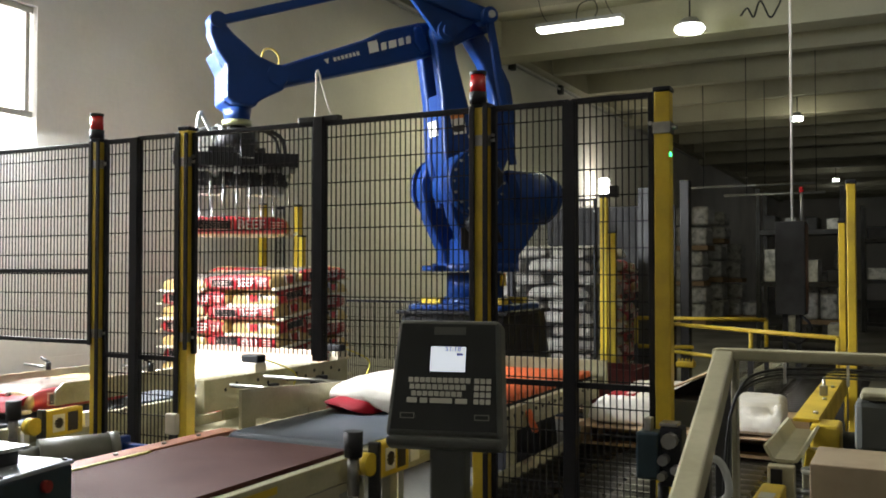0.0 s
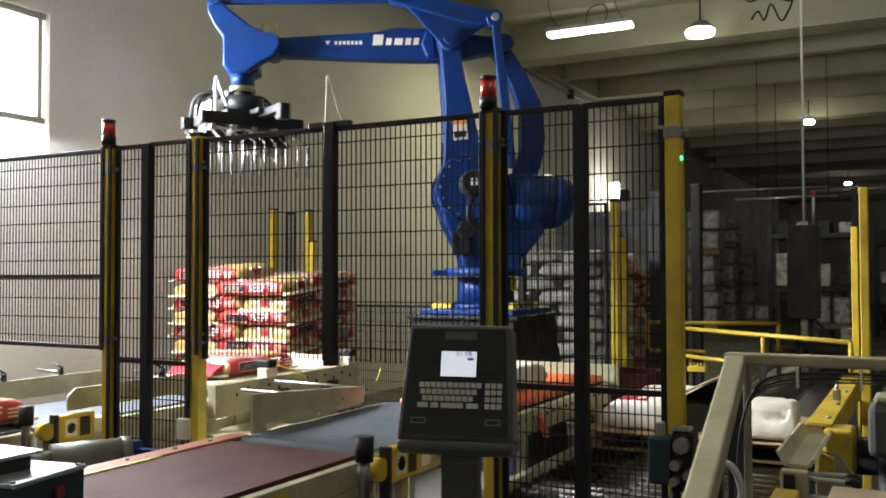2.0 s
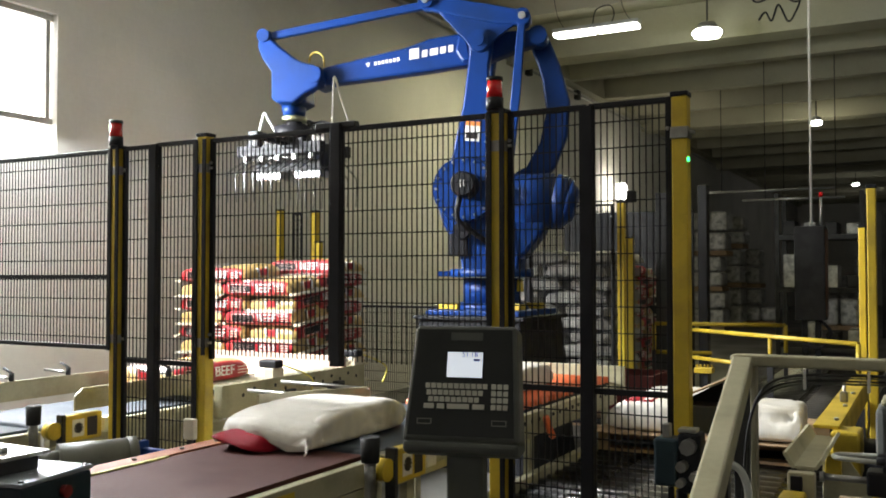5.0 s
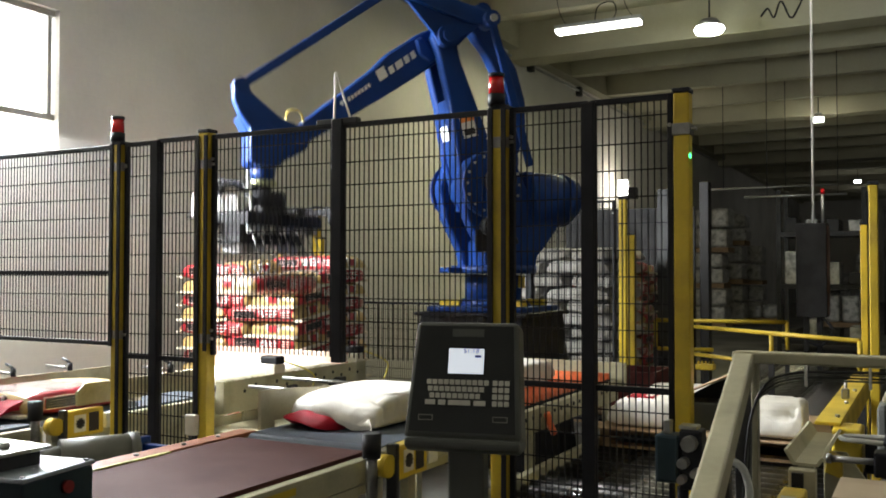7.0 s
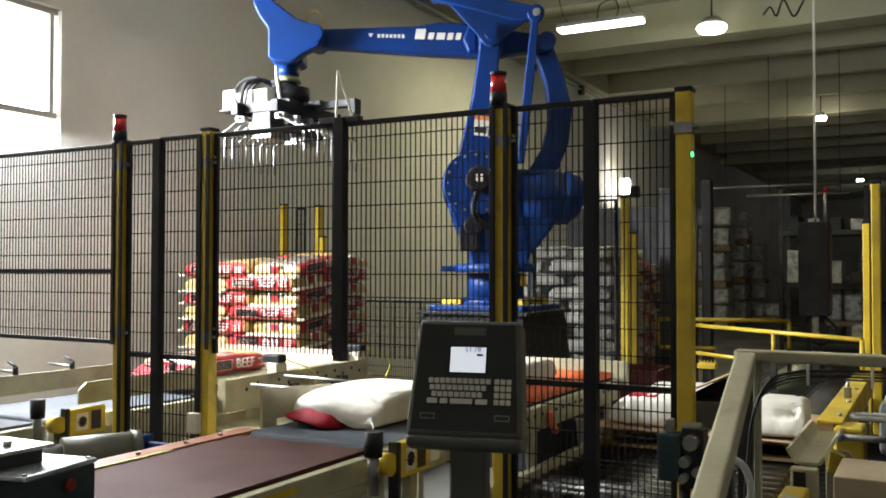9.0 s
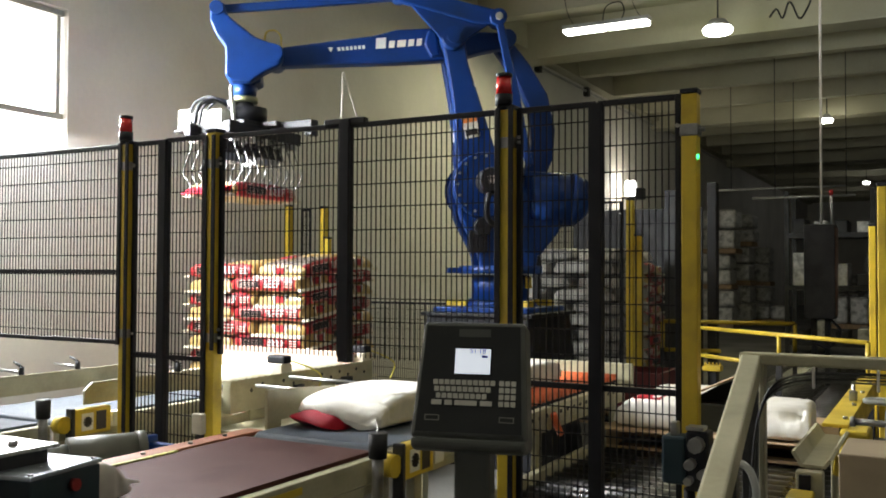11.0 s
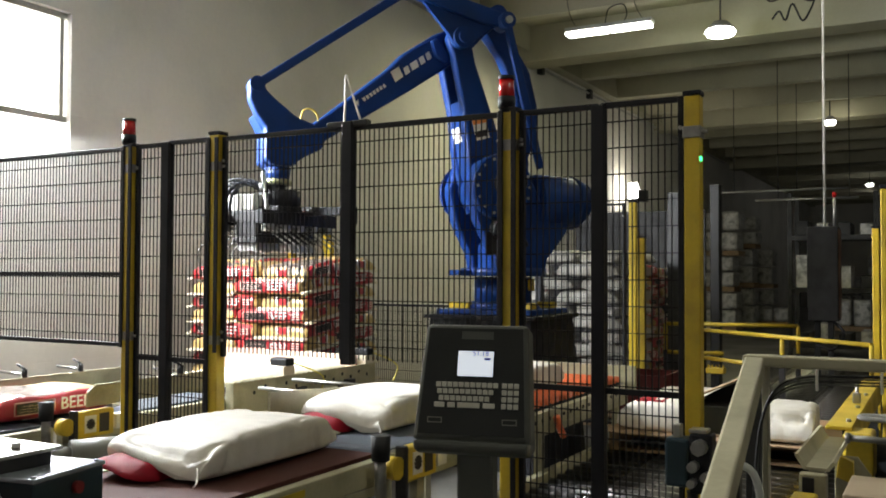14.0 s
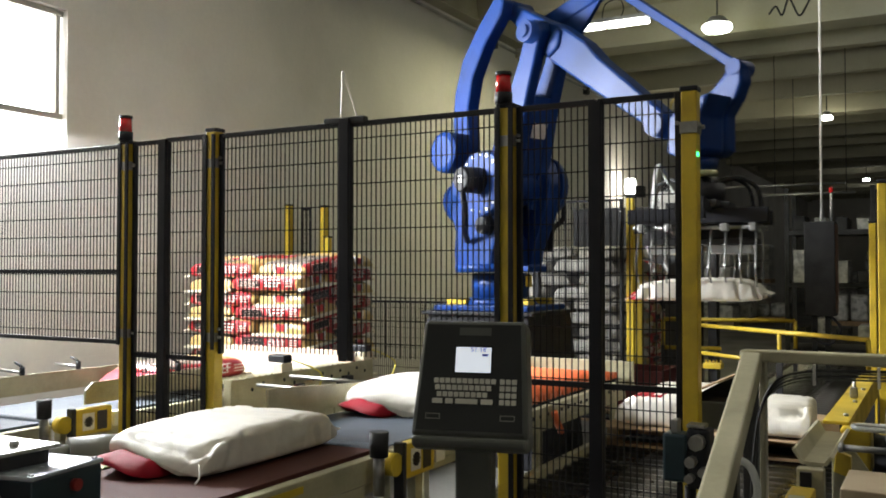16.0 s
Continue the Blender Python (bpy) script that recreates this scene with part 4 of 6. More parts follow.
# ---------------------------------------------------------------- operator terminal
def terminal():
    """A keyboard terminal on a pole, its face leaning back."""
    t = thing("operator_terminal", "dark grey keyboard terminal with lit screen on a pole", "terminal",
              pose(-1.172, 2.32, 1.191, 0, 0, 14))
    face = pose(0, 0, 0, -14, 0, 0)
    w0, w1, h = 0.168, 0.148, 0.165
    bm = B()
    slab(bm, [(-w0, -h), (w0, -h), (w1, h), (-w1, h)], -0.035, 0.062, 0.012)
    bmesh.ops.transform(bm, matrix=face, verts=bm.verts)
    part("housing", bm, GREYPLASTIC, t)
    bm = B()
    slab(bm, [(-w0 + 0.016, -h + 0.018), (w0 - 0.016, -h + 0.018), (w1 - 0.012, h - 0.012), (-w1 + 0.012, h - 0.012)], -0.0385, -0.036)
    bmesh.ops.transform(bm, matrix=face, verts=bm.verts)
    part("front_panel", bm, PANEL, t)
    bm = B()
    slab(bm, [(-0.082, -0.150), (0.05, -0.150), (0.05, -0.195), (-0.045, -0.195), (-0.082, -0.178)], -w0 + 0.004, w0 - 0.004, 0.010, axis="x")
    part("lower_housing", bm, GREYPLASTIC, t)

    def plate(name, x, z, sx, sz, y, m, label="", bev=0.0):
        b = B()
        box(b, x - sx / 2, x + sx / 2, -y, -0.0383, z - sz / 2, z + sz / 2, bev)
        bmesh.ops.transform(b, matrix=face, verts=b.verts)
        return part(name, b, m, t, label)

    plate("screen_bezel", 0.004, 0.052, 0.112, 0.080, 0.0395, BLACK)
    plate("screen", 0.004, 0.052, 0.102, 0.071, 0.0402, SCREEN, "lit pale blue screen")
    plate("name_plate", 0.006, 0.133, 0.092, 0.022, 0.0395, GREYPLASTIC)
    text_part("digits", "51.18", 0.021, SCREENINK, t, face @ pose(0.018, -0.0405, 0.081, 90))
    plate("status_bar", 0.038, 0.066, 0.018, 0.007, 0.0408, SCREENINK)
    key = None
    rows = ((0.006, 11, 0.0), (-0.013, 10, 0.004), (-0.032, 9, 0.010))
    for z, n, off in rows:
        for k in range(n):
            plate("key", -0.108 + off + 0.0165 * k + 0.008, z - 0.014, 0.0138, 0.0145, 0.0412, KEY, "", 0.0015)
    for x, sx in ((-0.094, 0.030), (-0.060, 0.022), (-0.010, 0.064), (0.048, 0.034)):
        plate("key", x, -0.065, sx, 0.0145, 0.0412, KEY, "", 0.0015)
    for r in range(4):
        for k in range(3):
            plate("key", 0.090 + 0.0170 * k, -0.008 - 0.019 * r, 0.0138, 0.0145, 0.0412, KEY, "", 0.0015)
    for x in (-0.105, 0.108):
        plate("label_plate", x, -0.108, 0.042, 0.016, 0.0392, mat("thin pale outline", (0.25, 0.24, 0.2), 0.5), "")
        plate("label_field", x, -0.108, 0.037, 0.011, 0.0397, PANEL)
    bm = B()
    box(bm, -0.052, 0.052, -0.02, 0.06, -1.16, -0.17, 0.008)
    part("pole", bm, GREYPLASTIC, t)
    bm = B()
    box(bm, -0.18, 0.18, -0.16, 0.2, -1.2, -1.16, 0.006)
    part("foot", bm, DARK, t)


terminal()

# ---------------------------------------------------------------- pallet line on the other side
RX0, RX1, RZ = -1.86, -0.47, 0.42
c7 = thing("pallet_conveyor", "low heavy roller conveyor for full pallets", "conveyor")
for x in (RX0 - 0.06, RX1 + 0.01):
    bm = B()
    box(bm, x, x + 0.05, 3.5, 12.4, RZ - 0.2, RZ + 0.03, 0.005)
    part("side_rail", bm, BEIGE if x < -1 else DARK, c7)
rollers_along(c7, RX0, RX1, 3.56, 12.38, RZ - 0.035, 0.036, 0.125, mat("oiled roller steel", (0.11, 0.105, 0.10), 0.3, metal=1.0, vary=0.3, scale=8))
for y in (3.7, 5.4, 7.2, 9.1):
    for x in (RX0 - 0.05, RX1 + 0.01):
        bm = B()
        box(bm, x, x + 0.05, y, y + 0.06, 0, RZ - 0.2)
        part("leg", bm, DARK, c7)

wood_pallet(-1.84, 5.48, 1.2, 1.02, RZ + 0.004, 0.85)
t = thing("slip_sheet", "brown cardboard sheet on the pallet", "cardboard sheet")
bm = B()
slab(bm, [(-1.86, RZ + 0.1235), (-0.52, RZ + 0.1235), (-0.52, RZ + 0.1295), (-1.86, RZ + 0.1295)], 5.40, 6.54)
part("sheet", bm, CARD, t)
PZ = RZ + 0.131
thick_meshes = [sack_mesh(80 + q, 0.74, 0.46, 0.185, 44, 48, False, (0.8, 2.2, 1.0)[q]) for q in range(3)]
for k, (x, y, a) in enumerate(((-1.43, 5.72, 0), (-0.90, 5.80, 95), (-1.45, 6.22, 2))):
    t = thing("white_sack", "plump white sack in the first layer on the pallet", "sack", pose(x, y, PZ, 0, 0, a), "white sacks on the pallet")
    body = new("body", thick_meshes[k])
    body.parent = t
    if k == 0:
        bm = B()
        box(bm, -0.25, -0.08, -0.20, -0.02, 0.168, 0.187, 0.006)
        part("red_print", bm, REDEND, t, "bright red printed patch")
c0 = thing("collection_bin", "low dark red steel bin behind the pallet rollers", "bin")
for y in (7.05, 7.55):
    bm = B()
    box(bm, -2.30, -1.92, y, y + 0.02, 0.30, 0.72, 0.004)
    part("side_panel", bm, BINRED, c0)
for x in (-2.30, -1.94):
    bm = B()
    box(bm, x, x + 0.02, 7.071, 7.549, 0.30, 0.72, 0.004)
    part("end_panel", bm, BINRED, c0)
    for y in (7.08, 7.50):
        bm = B()
        box(bm, x, x + 0.02, y, y + 0.04, 0.0, 0.299)
        part("leg", bm, DARK, c0)

# folded cardboard flap and dark box in front of the pallet
t = thing("photo_box", "dark steel box with an open cardboard lid", "box")
bm = B()
box(bm, -0.842, -0.661, 3.42, 3.62, 0.92, 1.022, 0.006)
part("body", bm, GREYPLASTIC, t)
bm = B()
slab(bm, [(-0.856, 1.031), (-0.751, 1.079), (-0.658, 1.123), (-0.658, 1.129), (-0.751, 1.085), (-0.856, 1.037)], 3.42, 3.66)
part("lid", bm, CARD, t, "raised cardboard flap")
bm = B()
slab(bm, [(-0.662, 1.122), (-0.658, 1.122), (-0.661, 1.023), (-0.665, 1.023)], 3.43, 3.60)
part("lid_prop", bm, DARK, t)
# black sheet standing in for the shade under the open lid
bm = B()
slab(bm, [(-0.842, 1.023), (-0.665, 1.023), (-0.665, 1.112), (-0.755, 1.072)], 3.55, 3.56)
part("gusset", bm, BLACK, t)
bm = B()
box(bm, -0.72, -0.67, 3.48, 3.53, 0, 0.92)
part("stand", bm, DARK, t)

# valve block in front of the corner post
t = thing("valve_block", "dark teal pneumatic valve block with steel knobs", "valve block", pose(-0.755, 3.1, 0.915))
bm = B()
box(bm, -0.08, 0.0, -0.04, 0.05, -0.12, 0.04, 0.010)
part("body", bm, TEAL, t)
bm = B()
box(bm, 0.0, 0.075, -0.03, 0.05, -0.14, 0.06, 0.008)
part("manifold", bm, BLACK, t)
for x, z, r in ((0.04, 0.02, 0.026), (0.02, -0.045, 0.018), (0.06, -0.075, 0.015), (0.015, -0.10, 0.014)):
    bm = B()
    rod(bm, (x, -0.075, z), (x, -0.03, z), r, 8)
    part("knob", bm, STEEL, t)
bm = B()
box(bm, -0.055, -0.03, -0.02, 0.02, 0.04, 0.085, 0.004)
box(bm, 0.0, 0.06, -0.03, 0.03, 0.062, 0.075, 0.003)
part("fitting", bm, STEEL, t)
bm = B()
rod(bm, (0.0, 0.02, -0.93), (0.0, 0.02, -0.14), 0.02, 10)
part("stand", bm, DARK, t)

# beige tube frame in the foreground
t = thing("tube_gantry", "beige square-tube machine frame with strapped cables", "gantry")
bm = B()
box(bm, -0.445, 1.6, 2.35, 2.40, 1.277, 1.305, 0.006)
part("top_tube", bm, BEIGE, t)
bm = B()
box(bm, -0.024, 0.024, -1.15, 0.0, -0.027, 0.027, 0.006, pose(-0.418, 2.372, 1.278, 13.0, 0, 5.1))
part("sloping_tube", bm, BEIGE, t)
bm = B()
box(bm, -0.400, -0.386, 2.36, 2.40, 0.0, 1.276, 0.003)
part("upright", bm, BEIGE, t)
bm = B()
box(bm, -0.445, -0.401, 2.385, 2.395, 0.0, 1.24, 0.003)
part("back_plate", bm, DARK, t)
for k in range(4):
    bm = B()
    z = 1.266 - 0.007 * k
    hose(bm, [(1.6, 2.342, z), (0.8, 2.342, z), (0.3, 2.342, z), (0.0, 2.342, z + 0.002), (-0.2, 2.342, z), (-0.30, 2.345, z - 0.008), (-0.36, 2.35, z - 0.035), (-0.395, 2.352, 1.16),
              (-0.412 + 0.004 * k, 2.352, 1.05), (-0.425 + 0.006 * k, 2.355, 0.8), (-0.43 + 0.006 * k, 2.36, 0.3)], 0.0024 + 0.0012 * (k == 0), 8, 6)
    part("cable", bm, (DARK, GREYPLASTIC, RUBBER, GREYPLASTIC)[k], t)
for x in (-0.27, -0.13, 0.15):
    bm = B()
    box(bm, x - 0.003, x + 0.003, 2.334, 2.35, 1.228, 1.278, 0.001)
    part("cable_tie", bm, INK, t)
bm = B()
hose(bm, [(-0.47, 2.2, 0.96), (-0.45, 2.2, 1.03), (-0.42, 2.2, 1.06), (-0.39, 2.2, 1.04), (-0.38, 2.2, 0.98), (-0.42, 2.2, 0.95), (-0.47, 2.2, 0.955)], 0.009, 8, 6)
part("hose_loop", bm, CLEARHOSE, t, "milky plastic hose loop")

# yellow side guard and centring trough along the pallet line
t = thing("side_guard", "yellow steel side beam beside the pallet rollers", "side guard", pose(-0.385, 3.98, 0.0, 0, 0, 0))
bm = B()
box(bm, -0.045, 0.055, 0.0, 1.95, 0.885, 0.90, 0.004)
box(bm, 0.04, 0.055, 0.0, 1.95, 0.78, 0.884, 0.003)
part("beam", bm, YELLOW, t)
for y in (0.15, 0.6, 1.1, 1.6):
    bm = B()
    rod(bm, (0.03, y, 0.90), (0.03, y, 0.912), 0.010, 6)
    part("bolt", bm, STEEL, t)
bm = B()
box(bm, -0.005, 0.03, 0.75, 0.79, 0.9, 0.95, 0.006)
rod(bm, (0.01, 0.82, 0.9), (0.01, 0.82, 0.985), 0.008, 8)
part("bracket", bm, STEEL, t)
for y in (0.2, 1.7):
    bm = B()
    box(bm, 0.0, 0.045, y, y + 0.06, 0, 0.884)
    part("leg", bm, DARK, t)
t = thing("deflector_trough", "bent grey-beige steel deflector plate", "deflector")
bm = B()
slab(bm, [(-0.452, 0.900), (-0.440, 0.904), (-0.415, 0.862), (-0.350, 0.862), (-0.332, 0.885), (-0.322, 0.880), (-0.343, 0.852), (-0.423, 0.852)], 3.28, 3.95)
part("plate", bm, BEIGE, t)
bm = B()
box(bm, -0.430, -0.345, 3.22, 3.27, 0.70, 0.85, 0.005)
part("support", bm, BEIGE, t)
# black plate on the support stands in for the shade inside a slot
bm = B()
box(bm, -0.418, -0.382, 3.205, 3.219, 0.72, 0.84)
part("dark_slot", bm, BLACK, t)
bm = B()
box(bm, -0.41, -0.36, 3.3, 3.36, 0, 0.85)
part("leg", bm, BEIGE, t)
t = thing("gear_drive", "yellow gear drive with a black motor", "drive unit")
bm = B()
box(bm, -0.36, -0.25, 3.92, 4.1, 0.70, 0.885, 0.012)
part("gear_box", bm, YELLOW, t)
bm = B()
slab(bm, [(-0.37, 0.62), (-0.20, 0.62), (-0.20, 0.70), (-0.29, 0.83), (-0.37, 0.83)], 3.72, 3.735, 0.003)
part("mount_plate", bm, BEIGE, t)
bm = B()
slab(bm, [(-0.36, 0.76), (-0.30, 0.74), (-0.30, 0.82), (-0.35, 0.84)], 3.66, 3.70, 0.003)
part("small_guard", bm, YELLOW, t)
bm = B()
rod(bm, (-0.24, 4.0, 0.78), (0.02, 4.0, 0.78), 0.075, 18)
part("motor", bm, BLACK, t)
bm = B()
box(bm, -0.35, -0.26, 3.73, 4.08, 0, 0.70)
part("stand", bm, DARK, t)
t = thing("yellow_cover", "bright yellow box cover with a metal plate", "cover")
bm = B()
box(bm, -0.440, -0.365, 2.55, 3.18, 0.72, 0.80, 0.008)
part("cover", bm, YELLOW, t)
bm = B()
box(bm, -0.425, -0.38, 2.95, 3.03, 0.8005, 0.803)
part("rating_plate", bm, ALU, t)
bm = B()
box(bm, -0.43, -0.38, 2.7, 2.76, 0, 0.72)
part("stand", bm, DARK, t)
picker = thing("sheet_picker", "pneumatic sheet picker with a milky hose loop on a dark arm", "picker", pose(-0.22, 3.3, 1.088))
bm = B()
rod(bm, (-0.03, 0, -0.072), (0.10, 0, -0.072), 0.011, 12)
rod(bm, (-0.045, 0, -0.072), (-0.03, 0, -0.072), 0.017, 12)
part("piston", bm, ALU, picker, "bright steel piston")
bm = B()
box(bm, 0.10, 0.24, -0.045, 0.045, -0.115, -0.035, 0.008)
part("cylinder_block", bm, BLACK, picker)
bm = B()
hose(bm, [(0.135, -0.035, -0.004), (0.07, -0.045, 0.0), (0.015, -0.032, 0.0), (0.0, 0.0, 0.0), (0.015, 0.032, 0.0), (0.07, 0.045, 0.0), (0.135, 0.035, 0.004)], 0.0085, 8, 6)
part("hose_loop", bm, CLEARHOSE, picker, "milky plastic hose loop")
for y in (-0.035, 0.035):
    bm = B()
    rod(bm, (0.13, y, 0.0), (0.165, y, 0.0), 0.013, 10)
    rod(bm, (0.16, y, -0.035), (0.16, y, 0.006), 0.013, 10)
    part("elbow_fitting", bm, BLACK, picker, "black elbow fitting")
bm = B()
box(bm, 0.241, 0.95, -0.03, 0.03, -0.10, -0.05, 0.006)
part("arm", bm, DARK, picker)
t = thing("picker_mast", "dark steel mast that carries the sheet picker", "mast")
bm = B()
box(bm, 0.56, 0.64, 3.335, 3.42, 0.0, 1.6, 0.006)
part("mast", bm, DARK, t)
t = thing("gear_motor", "grey upright gear motor with a pale cap", "motor")
bm = B()
box(bm, -0.187, -0.017, 3.72, 3.88, 0.822, 1.020, 0.025)
part("body", bm, GREYPLASTIC, t)
bm = B()
box(bm, -0.167, 0.003, 3.71, 3.89, 1.021, 1.050, 0.012)
part("cap", bm, BEIGE, t, "pale beige cap")
bm = B()
rod(bm, (-0.107, 3.8, 0.0), (-0.107, 3.8, 0.822), 0.05, 14)
part("column", bm, BLACK, t)
bm = B()
hose(bm, [(-0.067, 3.75, 1.05), (-0.047, 3.74, 1.090), (0.033, 3.74, 1.120), (0.113, 3.74, 1.070)], 0.007, 8, 5)
part("cable", bm, CLEARHOSE, t)
carton = thing("cardboard_box", "brown cardboard box lifted and lowered beside the rollers", "box")
bm = B()
box(bm, -0.25, 0.14, 2.70, 2.98, 0.50, 0.905, 0.004)
part("carton", bm, mat("pale cardboard", (0.42, 0.33, 0.22), 0.8, vary=0.1), carton)
bm = B()
rod(bm, (-0.05, 2.84, 0.24), (-0.05, 2.84, 0.499), 0.03, 14)
part("lift_rod", bm, STEEL, carton, "steel lifting rod")
t = thing("box_stand", "dark steel stand under a cardboard box", "stand")
bm = B()
box(bm, -0.22, 0.12, 2.73, 2.95, 0, 0.438, 0.004)
part("stand", bm, DARK, t)

# yellow hand rails
def railing(pts, posts, r=0.016, drop=0.22, lower=0.45, label="yellow tubular hand rail on short posts"):
    t = thing("hand_rail", label, "hand rail", group="yellow hand rails")
    for dz, upto in ((0.0, 1.0), (-drop, lower)):
        bm = B()
        for a, b in zip(pts, pts[1:]):
            a, b = Vector(a), Vector(b)
            rod(bm, a + Vector((0, 0, dz)), a + (b - a) * upto + Vector((0, 0, dz)), r, 10)
        part("rail", bm, YELLOW, t)
    for p in posts:
        bm = B()
        rod(bm, (p[0], p[1], p[2] - drop + 0.02), p, r * 0.95, 10)
        part("post", bm, YELLOW, t)
        bm = B()
        box(bm, p[0] - 0.02, p[0] + 0.02, p[1] - 0.02, p[1] + 0.02, 0.0, p[2] - drop + 0.02)
        part("post_foot", bm, DARK, t, "dark steel post foot")
    return t


railing([(-1.75, 7.46, 1.07), (-0.41, 6.34, 1.07)], [(-1.75, 7.46, 1.07), (-1.02, 6.85, 1.07), (-0.41, 6.34, 1.07)])
railing([(-2.6, 9.6, 1.0), (-1.31, 9.83, 1.0)], [(-2.6, 9.6, 1.0), (-1.31, 9.83, 1.0)], 0.022, 0.3)
t = thing("studded_block", "small yellow studded block beside the rollers", "block")
bm = B()
box(bm, -1.64, -1.50, 7.2, 7.3, 0.745, 0.79, 0.008)
part("block", bm, YELLOW, t)
for k in range(5):
    bm = B()
    rod(bm, (-1.625 + 0.028 * k, 7.25, 0.79), (-1.625 + 0.028 * k, 7.25, 0.812), 0.009, 8, 0.006)
    part("stud", bm, YELLOW, t)
bm = B()
box(bm, -1.58, -1.54, 7.23, 7.27, 0.0, 0.744)
part("stand", bm, DARK, t)

# ---------------------------------------------------------------- far side of the hall
t = thing("control_cabinet", "tall narrow black control cabinet on legs with a steel pipe above", "cabinet")
bm = B()
box(bm, -1.18, -0.90, 9.5, 9.75, 1.07, 1.99, 0.008)
part("body", bm, DARK, t)
for x in (-1.10, -0.98):
    bm = B()
    box(bm, x - 0.025, x + 0.025, 9.6, 9.65, 0, 1.07)
    part("leg", bm, DARK, t)
bm = B()
rod(bm, (-1.03, 9.62, 1.99), (-1.03, 9.62, CZ + 0.4), 0.012, 10)
part("pipe", bm, ROPE, t, "pale galvanised pipe rising to the ceiling")
bm = B()
rod(bm, (-0.94, 9.62, 1.99), (-0.94, 9.62, 2.28), 0.014, 8)
part("mast", bm, ALU, t)
bm = B()
rod(bm, (-0.94, 9.62, 2.28), (-0.94, 9.62, 2.33), 0.02, 10)
part("signal", bm, REDLENS, t)
bm = B()
box(bm, -0.897, -0.89, 9.52, 9.72, 1.1, 1.96, 0.002)
part("side_cover", bm, COPPER, t, "brownish shiny side sheet")
bm = B()
hose(bm, [(-0.95, 9.55, 1.07), (-0.85, 9.5, 0.95), (-0.95, 9.5, 0.8), (-1.1, 9.5, 0.85)], 0.015, 8, 5)
part("cable", bm, BLACK, t)

t = thing("steel_door", "dark steel machine door with a pale round sign", "door")
bm = B()
box(bm, -2.66, -2.28, 9.9, 9.96, 0.0, 2.42, 0.008)
part("leaf", bm, mat("dark grey door paint", (0.045, 0.045, 0.045), 0.5), t)
bm = B()
rod(bm, (-2.45, 9.895, 1.86), (-2.45, 9.9, 1.86), 0.055, 16)
part("sign", bm, INK, t, "small round sign")
t = thing("steel_column", "dark steel column with a brownish sheen", "column")
bm = B()
box(bm, -2.19, -2.09, 9.85, 9.98, 0.0, 2.48, 0.01)
part("shaft", bm, mat("burnished dark steel", (0.012, 0.010, 0.009), 0.45, metal=0.0, vary=0.3), t)
t = thing("dark_screen", "low dark partition screen behind the stacks", "screen")
bm = B()
box(bm, -4.4, -2.66, 11.7, 11.76, 0.0, 2.35, 0.006)
part("panel", bm, DARK, t)


def wrapped_load(x, y, z, s, h, seed):
    """A pallet load of white wrapped goods: bulging cartons under film."""
    t = thing("wrapped_pallet", "pallet load of pale wrapped sacks in the dark hall", "pallet load", pose(x, y, z), "wrapped loads")
    bm = B()
    box(bm, -s / 2, s / 2, -s / 2, s / 2, 0, 0.13)
    part("pallet", bm, WOOD, t)
    r = random.Random(seed)
    n = max(1, int(h / 0.40))
    for k in range(n):
        bm = B()
        for a in (-1, 1):
            dx, dy = r.uniform(-0.05, 0.05), r.uniform(-0.05, 0.05)
            x0, x1 = (-s / 2, -0.01) if a < 0 else (0.01, s / 2)
            box(bm, x0 + dx, x1 + dx, -s / 2 + dy, s / 2 + dy, 0.135 + k * h / n, 0.13 + (k + 1) * h / n - r.uniform(0, 0.05), 0.08)
        part("sack_layer", bm, WRAP, t)


for k, (x, y, z, h) in enumerate(((-5.45, 26.0, 0, 0.95), (-5.5, 26.0, 1.09, 0.85), (-5.4, 26.1, 2.08, 1.1), (-5.35, 28.0, 0, 1.05), (-5.35, 28.0, 1.19, 1.0), (-5.3, 28.0, 2.33, 0.8),
                                 (-5.2, 30.5, 0, 1.0), (-5.2, 30.5, 1.14, 1.1), (-2.25, 28.0, 0, 0.75), (-4.1, 50.0, 0, 1.4), (-2.9, 50.0, 0, 2.4), (-4.6, 29.6, 0, 0.45))):
    wrapped_load(x, y, z, 0.95, h, k)


def storage_rack(x, y, w, d, h):
    t = thing("storage_rack", "dark steel storage rack with crates in the shadows", "rack", pose(x, y, 0), "storage racks")
    for a in (0, w):
        for b in (0, d):
            bm = B()
            box(bm, a - 0.04, a + 0.04, b - 0.04, b + 0.04, 0, h)
            part("upright", bm, DARK, t)
    for z in (0.15, 1.2, 2.2):
        bm = B()
        box(bm, 0.041, w - 0.041, -0.03, d + 0.03, z, z + 0.09)
        part("shelf", bm, DARK, t)
        n = 4
        for k in range(n):
            bm = B()
            hh = 0.35 + 0.4 * noise.noise(Vector((k * 1.7, z, x)))
            box(bm, 0.1 + k * w / n, (k + 0.85) * w / n, 0.05, d - 0.1, z + 0.09, z + 0.09 + max(0.2, hh), 0.02)
            part("crate", bm, WRAP if (k + int(z)) % 2 else DARK, t)


